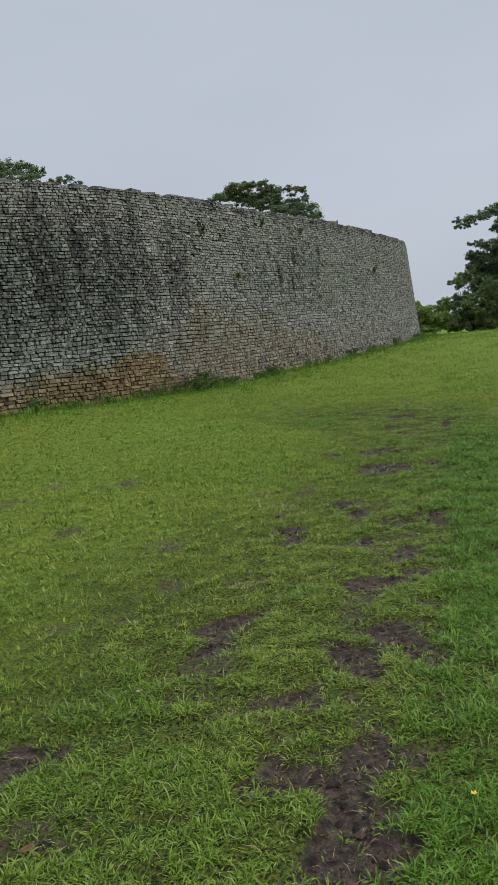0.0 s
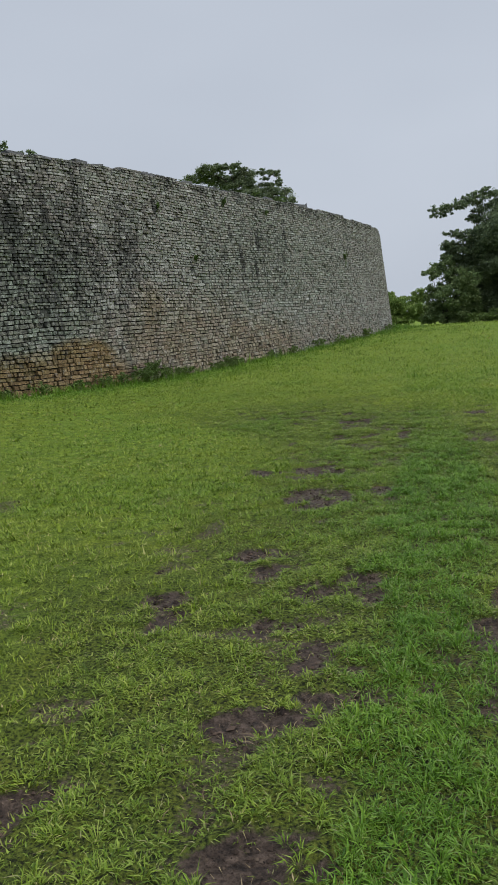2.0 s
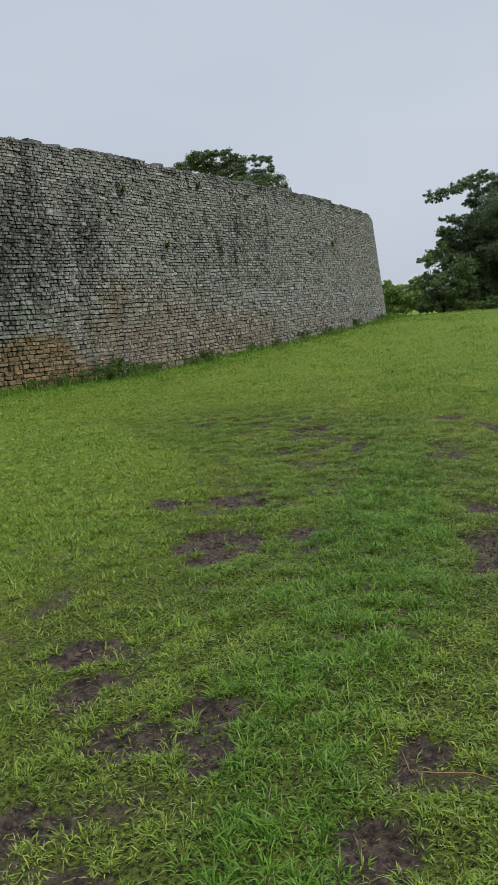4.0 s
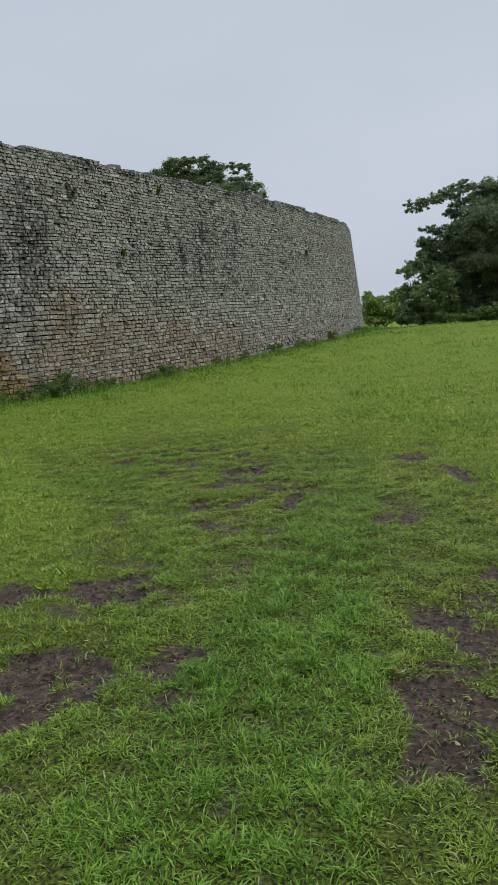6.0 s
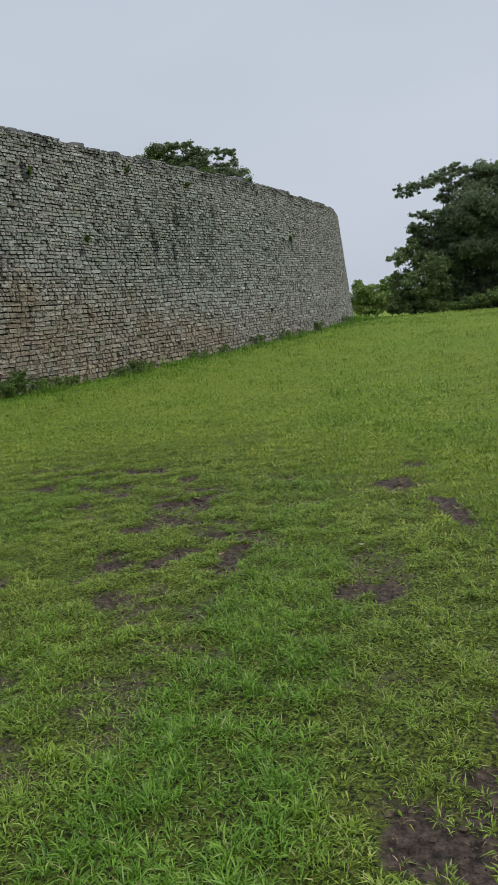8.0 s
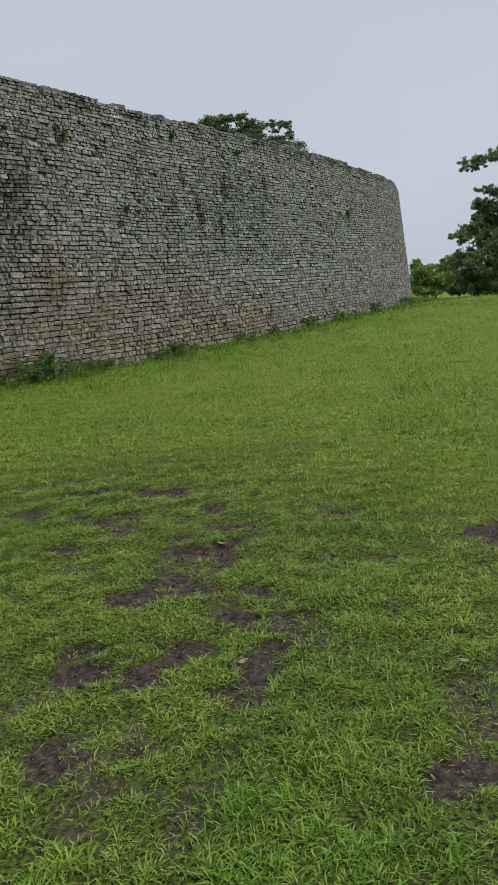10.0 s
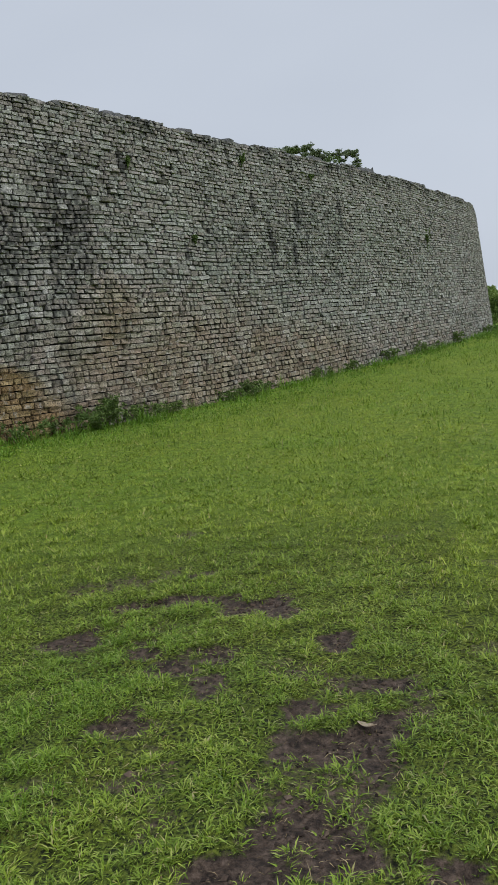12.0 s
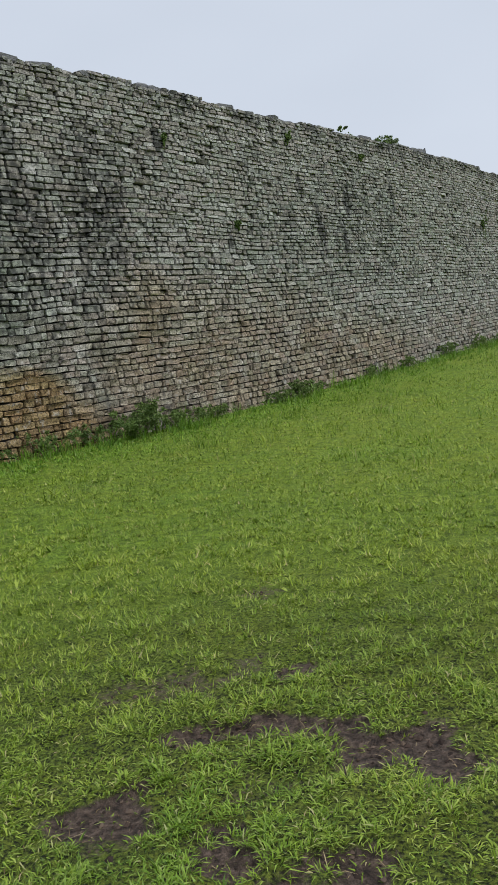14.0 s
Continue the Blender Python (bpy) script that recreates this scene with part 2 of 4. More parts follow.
DRY_LEAF = plain("dry_brown_leaf", (0.16, 0.085, 0.045), (0.34, 0.2, 0.11), 40.0, 0.7, 0.002)
PALE_LEAF = plain("bleached_dry_leaf", (0.33, 0.25, 0.17), (0.55, 0.47, 0.36), 40.0, 0.7, 0.002)
PETAL = plain("yellow_petal", (0.55, 0.42, 0.03), (0.75, 0.6, 0.06), 60.0, 0.6, 0.001)


# ---- shared tools ----
def lattice(x, y, seed):
    h = x.astype(np.int64) * 374761393 + y.astype(np.int64) * 668265263 + seed * 144269504
    h = (h & 0xFFFFFFFF)
    h = ((h ^ (h >> 13)) * 1274126177) & 0xFFFFFFFF
    return ((h ^ (h >> 16)) & 0xFFFFFF) / float(0xFFFFFF)


def value_noise(x, y, seed=0):
    x, y = np.asarray(x, float), np.asarray(y, float)
    xi, yi = np.floor(x), np.floor(y)
    u, v = x - xi, y - yi
    u, v = u * u * (3 - 2 * u), v * v * (3 - 2 * v)
    a, b = lattice(xi, yi, seed), lattice(xi + 1, yi, seed)
    c, d = lattice(xi, yi + 1, seed), lattice(xi + 1, yi + 1, seed)
    return (a * (1 - u) + b * u) * (1 - v) + (c * (1 - u) + d * u) * v


def fbm(x, y, seed=0, octaves=3):
    total, amp, norm = 0.0, 1.0, 0.0
    for i in range(octaves):
        total = total + amp * value_noise(np.asarray(x) * 2 ** i, np.asarray(y) * 2 ** i, seed + 17 * i)
        norm, amp = norm + amp, amp * 0.5
    return total / norm


def smooth(a, b, v):
    t = np.clip((np.asarray(v, float) - a) / (b - a), 0, 1)
    return t * t * (3 - 2 * t)


def soft_curve(xs, ys, width):
    """A smooth function through about these places."""
    fine = np.arange(xs[0] - 5, xs[-1] + 5, 0.1)
    vals = np.interp(fine, xs, ys)
    lo, hi = (ys[1] - ys[0]) / (xs[1] - xs[0]), (ys[-1] - ys[-2]) / (xs[-1] - xs[-2])
    vals = np.where(fine < xs[0], ys[0] + (fine - xs[0]) * lo, vals)
    vals = np.where(fine > xs[-1], ys[-1] + (fine - xs[-1]) * hi, vals)
    n = max(3, int(width / 0.1) | 1)
    k = np.hanning(n + 2)[1:-1]
    out = np.convolve(np.pad(vals, n // 2, mode="edge"), k / k.sum(), "valid")
    return lambda v: np.interp(v, fine, out)


def quick_mesh(name, verts, faces, mat, shade=False):
    """A mesh from arrays: faces is a list of index arrays, each (count, corners)."""
    me = bpy.data.meshes.new(name)
    verts = np.ascontiguousarray(verts, dtype=np.float32)
    me.vertices.add(len(verts))
    me.vertices.foreach_set("co", verts.ravel())
    loops = np.concatenate([f.ravel() for f in faces]).astype(np.int32)
    totals = np.concatenate([np.full(len(f), f.shape[1]) for f in faces])
    me.loops.add(len(loops))
    me.loops.foreach_set("vertex_index", loops)
    me.polygons.add(len(totals))
    me.polygons.foreach_set("loop_start", np.concatenate([[0], np.cumsum(totals)[:-1]]).astype(np.int32))
    me.polygons.foreach_set("use_smooth", np.full(len(totals), bool(shade)))
    me.update(calc_edges=True)
    me.materials.append(mat)
    return me


def point_values(me, name, values):
    a = me.attributes.new(name, "FLOAT", "POINT")
    a.data.foreach_set("value", np.ascontiguousarray(values, dtype=np.float32))


def part(name, me, parent, label=""):
    ob = new(name, me)
    ob.parent = parent
    return tagged(ob, label) if label else ob


def tube(points, radii, sides=7):
    """Rings along a line: vertices and faces of a tapered, closed limb."""
    pts = [Vector(p) for p in points]
    verts, faces = [], []
    for i, (p, r) in enumerate(zip(pts, radii)):
        d = (pts[min(i + 1, len(pts) - 1)] - pts[max(i - 1, 0)]).normalized()
        a = d.orthogonal().normalized()
        b = d.cross(a)
        for j in range(sides):
            w = 2 * math.pi * j / sides
            verts.append(p + (a * math.cos(w) + b * math.sin(w)) * r)
    quads = [(i * sides + j, i * sides + (j + 1) % sides, (i + 1) * sides + (j + 1) % sides, (i + 1) * sides + j)
             for i in range(len(pts) - 1) for j in range(sides)]
    caps = [tuple(range(sides))[::-1], tuple((len(pts) - 1) * sides + j for j in range(sides))]
    return np.array([v[:] for v in verts]), [np.array(quads), np.array(caps)]


# ---- the lie of the land ----
rise = soft_curve([-60, 10, 16, 24, 30, 36, 42, 47, 52, 60, 80, 130], [0, 0, 0.02, 0.06, 0.15, 0.30, 0.50, 0.60, 0.58, 0.38, -0.2, -0.6], 6.0)


def land(x, y):
    x, y = np.asarray(x, float), np.asarray(y, float)
    near_wall = smooth(-6.5, -11.0, x)
    z = rise(np.clip(y, -60, 130)) + near_wall * (0.22 * np.exp(-((y - 13.5) / 4.5) ** 2) + 0.04)
    z = z + 0.05 * (fbm(x * 0.35, y * 0.35, 5) - 0.5) * smooth(60, 20, np.hypot(x, y - 15))
    return z - 0.03


# the line of the footway through the lawn, and how far each spot of turf lies ahead along it
FOOTWAY = [(0, 0), (-0.1, 1.3), (0, 2.8), (0.1, 4.4), (0.13, 5.9), (-0.1, 7.4), (-0.5, 8.6), (-1.0, 9.6), (-1.7, 10.5), (-2.7, 11.6)]


def nearness(x, y):
    """Metres from the footway to turf that lies before it; turf beside and behind counts as farther."""
    best = np.full(x.shape, 99.0)
    for (fx, fy), heading in zip(FOOTWAY, (22, 21, 21, 20, 19, 20, 22, 24, 28, 30)):
        a = radians(heading)
        ahead = -(x - fx) * math.sin(a) + (y - fy) * math.cos(a)
        across = np.abs((x - fx) * math.cos(a) + (y - fy) * math.sin(a))
        aside = np.maximum(across - 0.35 * np.maximum(ahead, 0) - 0.45, 0) + np.maximum(1.3 - ahead, 0)
        best = np.minimum(best, np.hypot(ahead, across) + 6.0 * aside)
    return best


# worn places in the turf, stretch by stretch: x, y, half width across the footway, half length along it
WORN_START = [(-0.67, 2.01, 0.14, 0.13), (-0.64, 2.17, 0.08, 0.1), (-2.06, 2.23, 0.09, 0.08), (-0.81, 2.32, 0.08, 0.1), (-0.98, 2.33, 0.13, 0.12), (-0.76, 2.54, 0.09, 0.08), (-1.12, 2.94, 0.08, 0.06), (-0.96, 3.24, 0.09, 0.11), (-1.77, 3.4, 0.07, 0.12), (-1.07, 3.42, 0.08, 0.11), (-0.71, 3.48, 0.04, 0.11), (-1.84, 3.64, 0.12, 0.11), (-0.95, 3.71, 0.21, 0.1), (-1.76, 3.74, 0.07, 0.08), (-1.25, 4.39, 0.1, 0.07), (-1.16, 4.48, 0.16, 0.1), (-0.97, 4.67, 0.11, 0.09), (-0.25, 4.79, 0.06, 0.09), (-1.06, 5.1, 0.11, 0.15), (-1.46, 5.35, 0.06, 0.12), (-0.3, 5.36, 0.05, 0.14), (-2.04, 5.37, 0.09, 0.1), (-0.36, 5.59, 0.06, 0.08)]
WORN_SECOND = [(-2.14, 5.62, 0.11, 0.1), (-0.99, 5.84, 0.05, 0.04), (-1.39, 5.87, 0.09, 0.07), (-1.26, 5.95, 0.12, 0.1), (-0.33, 5.98, 0.06, 0.05), (-1.12, 6.11, 0.07, 0.13), (-1.74, 6.18, 0.09, 0.12), (-1.93, 6.54, 0.15, 0.09), (-1.89, 7.86, 0.14, 0.19), (-0.2, 7.93, 0.07, 0.13), (-0.12, 7.95, 0.05, 0.15), (-0.21, 8.21, 0.07, 0.25), (-2.04, 8.22, 0.2, 0.25), (-1.83, 8.3, 0.11, 0.27), (-0.23, 8.35, 0.15, 0.26), (-0.35, 8.38, 0.06, 0.14), (-1.48, 8.46, 0.08, 0.25), (-0.1, 8.94, 0.09, 0.12), (-0.32, 9.11, 0.12, 0.08), (-2.84, 9.16, 0.15, 0.15), (-2.16, 9.25, 0.16, 0.15), (-2.27, 9.44, 0.21, 0.17), (-0.15, 9.45, 0.1, 0.08)]
WORN_THIRD = [(-0.1, 9.9, 0.06, 0.06), (-2.2, 10.71, 0.07, 0.08), (-0.93, 11.03, 0.11, 0.07), (-0.76, 11.04, 0.07, 0.09), (-1.74, 11.27, 0.04, 0.04), (-2.51, 11.27, 0.09, 0.06), (-2.28, 11.34, 0.09, 0.07), (-1.78, 11.35, 0.06, 0.07), (-2.61, 11.44, 0.09, 0.05), (-1.82, 11.49, 0.05, 0.08), (-2.19, 11.56, 0.06, 0.06), (-1.78, 11.69, 0.06, 0.03), (-1.86, 11.87, 0.05, 0.07), (-2.08, 11.96, 0.07, 0.06), (-1.85, 11.97, 0.07, 0.11), (-2.66, 12.03, 0.17, 0.08), (-2.5, 12.22, 0.09, 0.08), (-2.14, 12.25, 0.04, 0.04), (-2.62, 12.29, 0.12, 0.09), (-0.57, 12.61, 0.06, 0.44), (-3.57, 12.65, 0.08, 0.06), (-2.69, 12.77, 0.21, 0.1), (-2.59, 12.88, 0.08, 0.13)]
WORN_LAST = [(-2.9, 12.97, 0.07, 0.05), (-3.46, 13.07, 0.04, 0.06), (-3.65, 13.17, 0.09, 0.08), (-2.66, 13.3, 0.06, 0.05), (-3.92, 13.3, 0.06, 0.06), (-4.42, 13.35, 0.12, 0.08), (-3.55, 13.39, 0.07, 0.04), (-1.11, 13.48, 0.12, 0.15), (-2.08, 13.66, 0.07, 0.06), (-3.03, 13.67, 0.08, 0.07), (-4.45, 13.88, 0.12, 0.06), (-4.26, 13.96, 0.09, 0.04), (-3.75, 13.98, 0.12, 0.09), (-3.47, 14, 0.09, 0.08), (-3.6, 14.03, 0.09, 0.08), (-4.1, 14.05, 0.09, 0.04), (-3.96, 14.07, 0.08, 0.03), (-1.02, 14.18, 0.12, 0.1), (-4.31, 14.48, 0.06, 0.05)]
# places where the turf has only grown thin
THIN_START = [(-1.68, 1.84, 0.12, 0.09), (-1.27, 2.86, 0.12, 0.08), (-0.93, 2.98, 0.12, 0.06), (-2.79, 3.47, 0.18, 0.08), (-0.84, 3.47, 0.1, 0.1), (-1.14, 3.91, 0.11, 0.08), (-1.23, 4.16, 0.09, 0.14), (-1.27, 5.01, 0.06, 0.14), (-0.29, 5.04, 0.07, 0.17), (-2.98, 5.16, 0.11, 0.2), (-1.21, 5.22, 0.19, 0.04), (-3, 5.23, 0.15, 0.32), (-4.18, 5.53, 0.13, 0.27), (-1.19, 5.53, 0.1, 0.06), (-0.18, 5.88, 0.09, 0.04), (-2.42, 6.25, 0.11, 0.18), (-2.54, 6.56, 0.09, 0.13), (-1.65, 6.56, 0.1, 0.06), (-5.72, 6.66, 0.23, 0.25), (-5.84, 7.63, 0.16, 0.39), (-4.84, 7.67, 0.24, 0.35), (-1.44, 7.78, 0.08, 0.09), (-1.35, 8.13, 0.11, 0.12)]
THIN_MIDDLE = [(-0.24, 8.64, 0.1, 0.08), (-1.82, 9.12, 0.09, 0.11), (-0.42, 9.28, 0.06, 0.09), (-1.53, 9.38, 0.08, 0.08), (-1.68, 9.73, 0.19, 0.12), (-1.62, 9.79, 0.08, 0.2), (-1.75, 9.81, 0.17, 0.09), (-2.82, 10.17, 0.1, 0.13), (-1.64, 10.51, 0.08, 0.09), (-2.03, 10.92, 0.11, 0.09), (-2.56, 11.06, 0.07, 0.1), (-0.89, 11.31, 0.13, 0.11), (-0.88, 11.4, 0.16, 0.31), (-0.96, 11.7, 0.11, 0.07), (-1.99, 11.82, 0.09, 0.04), (-3.28, 12.36, 0.09, 0.05), (-2.71, 12.62, 0.22, 0.34), (-1.29, 13.21, 0.17, 0.09), (-4.42, 13.28, 0.12, 0.1), (-3.18, 13.33, 0.1, 0.05), (-1.1, 13.36, 0.16, 0.22), (-3.98, 13.37, 0.06, 0.07), (-2.34, 13.73, 0.06, 0.08)]
THIN_LAST = [(-3.51, 13.86, 0.09, 0.04), (-3.54, 14.02, 0.18, 0.19), (-4.97, 14.03, 0.07, 0.08), (-4.7, 14.22, 0.18, 0.15), (-4.64, 14.3, 0.16, 0.06), (-4.56, 14.5, 0.08, 0.09), (-4.96, 15.33, 0.09, 0.12)]


def oval(x, y, place, soft):
    """1 at an oval's middle, 0 at its rim; the ovals lie along the footway."""
    cx, cy, across, along = place
    dx, dy = x - cx, y - cy
    u, v = dx * 0.92 + dy * 0.39, dy * 0.92 - dx * 0.39
    return 1 - np.sqrt((u / (across + soft)) ** 2 + (v / (along + soft)) ** 2)


def wear_map(x, y):
    """How bare the ground is, 0 to 1."""
    wx = x + 0.13 * (fbm(x * 8, y * 8, 31) - 0.5)
    wy = y + 0.13 * (fbm(x * 8, y * 8, 47) - 0.5)
    bald, sparse = np.full(np.shape(x), -1.0), np.full(np.shape(x), -1.0)
    for place in WORN_START + WORN_SECOND + WORN_THIRD + WORN_LAST:
        bald = np.maximum(bald, oval(wx, wy, place, 0.055))
    for place in THIN_START + THIN_MIDDLE + THIN_LAST:
        sparse = np.maximum(sparse, oval(wx, wy, place, 0.09))
    ragged = fbm(x * 13, y * 13, 3)
    b = smooth(-0.05, 0.3, bald + 1.5 * (ragged - 0.5)) * (bald > -0.5)
    t = 0.42 * smooth(0.0, 0.5, sparse + 1.6 * (ragged - 0.5)) * (sparse > -0.5)
    # thin scuffs between them
    lane = np.exp(-((x + 1.6 + 0.1 * (y - 6)) / 2.4) ** 2) * smooth(18, 14, y)
    scuff = 0.5 * smooth(0.6, 0.74, fbm(x * 3.6, y * 4.6, 71, 4)) * lane
    return np.clip(np.maximum(np.maximum(b, t), scuff), 0, 1) * smooth(1.1, 1.6, y) * smooth(18, 15, y)


WEAR_STEP = 0.02
wear_x, wear_y = np.arange(-7.5, 2.5, WEAR_STEP), np.arange(0.5, 18.5, WEAR_STEP)
WEAR = wear_map(*np.meshgrid(wear_x, wear_y))


def worn(x, y):
    """The wear at a place, read off the map of it."""
    x, y = np.asarray(x, float), np.asarray(y, float)
    fx = np.clip((x - wear_x[0]) / WEAR_STEP, 0, len(wear_x) - 1.001)
    fy = np.clip((y - wear_y[0]) / WEAR_STEP, 0, len(wear_y) - 1.001)
    i, j = fx.astype(int), fy.astype(int)
    u, v = fx - i, fy - j
    w = (WEAR[j, i] * (1 - u) + WEAR[j, i + 1] * u) * (1 - v) + (WEAR[j + 1, i] * (1 - u) + WEAR[j + 1, i + 1] * u) * v
    return w * (x > wear_x[0]) * (x < wear_x[-1]) * (y > wear_y[0]) * (y < wear_y[-1])


def mounds(x, y):
    """Low hummocks of turf about as wide as a foot, 0 to 1."""
    return smooth(0.34, 0.62, fbm(x * 7, y * 7, 55, 3))


def turf_lift(x, y):
    return 0.022 * mounds(x, y) * (1 - worn(x, y)) * smooth(24, 12, y)


def lush_or_shaded(x, y):
    """The untrodden strip, and the strip along the wall, grow longer and darker; the latter's tone also holds the
    wall's shade.
    """
    strip = np.interp(y, [0, 3.3, 6, 7.4, 8.6, 10.4, 11.7, 13.4, 16], [-0.2, -0.42, -0.7, -0.85, -0.96, -1.22, -1.46, -1.78, -2.2])
    half = np.interp(y, [0, 3.3, 6, 7.4, 8.6, 10.4, 13.4], [0.3, 0.25, 0.28, 0.4, 0.42, 0.34, 0.27])
    s = smooth(half + 0.16, half - 0.08, np.abs(x - strip) + 0.4 * (fbm(x * 3, y * 3, 9) - 0.5))
    s = s * (0.45 + 0.55 * smooth(12, 9, y)) * smooth(16, 13, y)
    patch = 0.4 * smooth(0.55, 0.7, fbm(x * 0.5, y * 0.5, 88))
    # longer growth by the wall, its green also deepened for the shade there
    foot = smooth(3.4, 0.6, x - face_x(y)) * 0.9
    return np.clip(np.maximum(np.maximum(0.88 * s, foot), patch * (1 - worn(x, y))), 0, 1)


def build_ground():
    far = np.array([-1500, -600, -300, -150, -80, -50, -35, -25, -18, -14])
    xs = np.concatenate([far, np.arange(-12, -7, 0.35), np.arange(-7, 3, 0.07), np.arange(3, 12, 0.6), -far[3::-1] * 1.0, ])
    xs = np.unique(np.concatenate([xs, np.array([14, 18, 25, 35, 50, 80, 150, 300, 600, 1500.0])]))
    ys = np.unique(np.concatenate([[-1500, -600, -200, -80, -40, -20, -10, -5, -2, 0], np.arange(1.0, 15.5, 0.07), np.arange(15.5, 60, 0.4),
                                   [62, 65, 70, 76, 84, 95, 110, 130, 170, 250, 400, 700, 1500]]))
    gx, gy = np.meshgrid(xs, ys)
    b = worn(gx, gy)
    gz = land(gx, gy) - 0.022 * b + turf_lift(gx, gy) + 0.008 * (fbm(gx * 14, gy * 14, 6) - 0.5) * smooth(20, 15, gy)
    nx, ny = len(xs), len(ys)
    idx = np.arange(nx * ny).reshape(ny, nx)
    quads = np.stack([idx[:-1, :-1], idx[:-1, 1:], idx[1:, 1:], idx[1:, :-1]], -1).reshape(-1, 4)
    me = quick_mesh("ground", np.stack([gx, gy, gz], -1).reshape(-1, 3), [quads], TURF, True)
    point_values(me, "bare", b.ravel())
    # where the ground takes the colour with the blades' shade painted in
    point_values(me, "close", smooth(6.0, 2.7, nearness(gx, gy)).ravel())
    tagged(new("ground", me), "green lawn of rough grass with bare muddy patches", "ground", kind="structure")


build_ground()

# ---- the dry-stone wall ----
FACE_Y = [-26, -12, 0, 6, 10, 14, 17.5, 21.4, 28, 34, 38, 41, 44, 46, 48, 50, 51.5, 53, 56, 64, 74]
FACE_X = [-36, -24.5, -17, -14.8, -13.55, -12.45, -11.66, -11.03, -10.13, -9.35, -8.82, -8.48, -8.3, -8.38, -8.69, -9.03, -9.3, -9.75, -11.3, -18, -30]
face_x = soft_curve(FACE_Y, FACE_X, 2.4)
top_z = soft_curve([-20, 5, 12, 15.5, 17.4, 19.7, 24, 28, 33, 37, 42, 46, 50, 70], [5.1, 5.4, 5.63, 5.8, 5.96, 6.13, 6.2, 6.2, 6.29, 6.26, 6.12, 6.16, 6.24, 6.24], 1.5)
wall_y = np.arange(-25, 73, 0.05)
wall_x = face_x(wall_y)
run = np.concatenate([[0], np.cumsum(np.hypot(np.diff(wall_x), np.diff(wall_y)))])
foot_z = land(wall_x, wall_y) - 0.06
BATTER = 0.094


def run_at(y):
    return float(np.interp(y, wall_y, run))


def on_wall(s, height, proud):
    """Places on the wall's face: metres along it, share of its height, metres out of it."""
    y = np.interp(s, run, wall_y)
    x = np.interp(s, run, wall_x)
    d = 0.15
    tx = np.interp(s + d, run, wall_x) - np.interp(s - d, run, wall_x)
    ty = np.interp(s + d, run, wall_y) - np.interp(s - d, run, wall_y)
    ln = np.hypot(tx, ty)
    ox, oy = ty / ln, -tx / ln
    foot = np.interp(s, run, foot_z)
    z = foot + (top_z(y) - foot) * height
    belly = 0.022 * (fbm(s * 0.35, height * 2.5, 12) - 0.5)
    out = proud + belly - BATTER * (z - foot)
    return np.stack([x + ox * out, y + oy * out, z], -1)


def build_wall_core():
    s = np.arange(run_at(-24), run_at(72), 0.5)
    rings = []
    for h, back in ((-0.06, 0), (0.5, 0), (0.985, 0), (0.985, 1), (-0.06, 1)):
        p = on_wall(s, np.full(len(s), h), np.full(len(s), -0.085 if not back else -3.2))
        rings.append(p)
    n, k = len(s), len(rings)
    v = np.stack(rings, 1).reshape(-1, 3)
    i = np.arange(n * k).reshape(n, k)
    quads = [np.stack([i[:-1, j], i[1:, j], i[1:, (j + 1) % k], i[:-1, (j + 1) % k]], -1) for j in range(k)]
    ends = np.array([i[0, :], i[-1, ::-1]])
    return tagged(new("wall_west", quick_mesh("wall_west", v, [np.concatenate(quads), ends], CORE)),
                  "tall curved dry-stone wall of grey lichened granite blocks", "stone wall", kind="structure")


wall = build_wall_core()
rng = np.random.default_rng(7)
COURSES = 66
course_cuts = np.cumsum(rng.uniform(0.8, 1.22, COURSES) * np.linspace(1.24, 0.8, COURSES))
course_cuts = np.concatenate([[0], course_cuts / course_cuts[-1]])


def course_line(s, share):
    """Courses wave gently, and lie true at foot and top."""
    env = 4 * share * (1 - share)
    return share + env * (0.02 * (fbm(s * 0.2, share * 2.5, 21) - 0.5) * 2 + 0.006 * (fbm(s * 1.1, share * 9, 22) - 0.5) * 2)


def lay_blocks():
    """Start, width, lower and upper edge (share of the height), and proudness of every block."""
    rows = []
    s_lo, s_hi = run_at(2), run_at(57)
    for k in range(COURSES):
        s = s_lo + rng.uniform(0, 0.3)
        longer = rng.uniform(0.92, 1.12) * (1.06 - 0.14 * k / COURSES)
        while s < s_hi:
            w = float(np.clip(rng.lognormal(-1.66, 0.38), 0.09, 0.5)) * longer
            if k == COURSES - 1 and value_noise(s * 0.9, 3.0, 4) < 0.42:
                s += w
                continue
            rows.append((s, w, k, rng.normal(0, 0.008) - (0.055 if rng.random() < 0.035 else 0.0)))
            s += w
    return np.array(rows)


def block_rings(r, count):
    """Octagonal outlines in a unit square, each its own, for the rim and the worn front."""
    cu, cv = r.uniform(0.02, 0.11, (count, 4)), r.uniform(0.06, 0.3, (count, 4))
    u = np.stack([cu[:, 0], 1 - cu[:, 1], np.ones(count), np.ones(count), 1 - cu[:, 2], cu[:, 3], np.zeros(count), np.zeros(count)], 1)
    v = np.stack([np.zeros(count), np.zeros(count), cv[:, 1], 1 - cv[:, 2], np.ones(count), np.ones(count), 1 - cv[:, 3], cv[:, 0]], 1)
    u = u + r.uniform(-0.045, 0.03, u.shape)
    v = v + r.uniform(-0.1, 0.07, v.shape)
    tilt = r.normal(0, 0.05, (count, 1))
    return u, v + tilt * (u - 0.5)


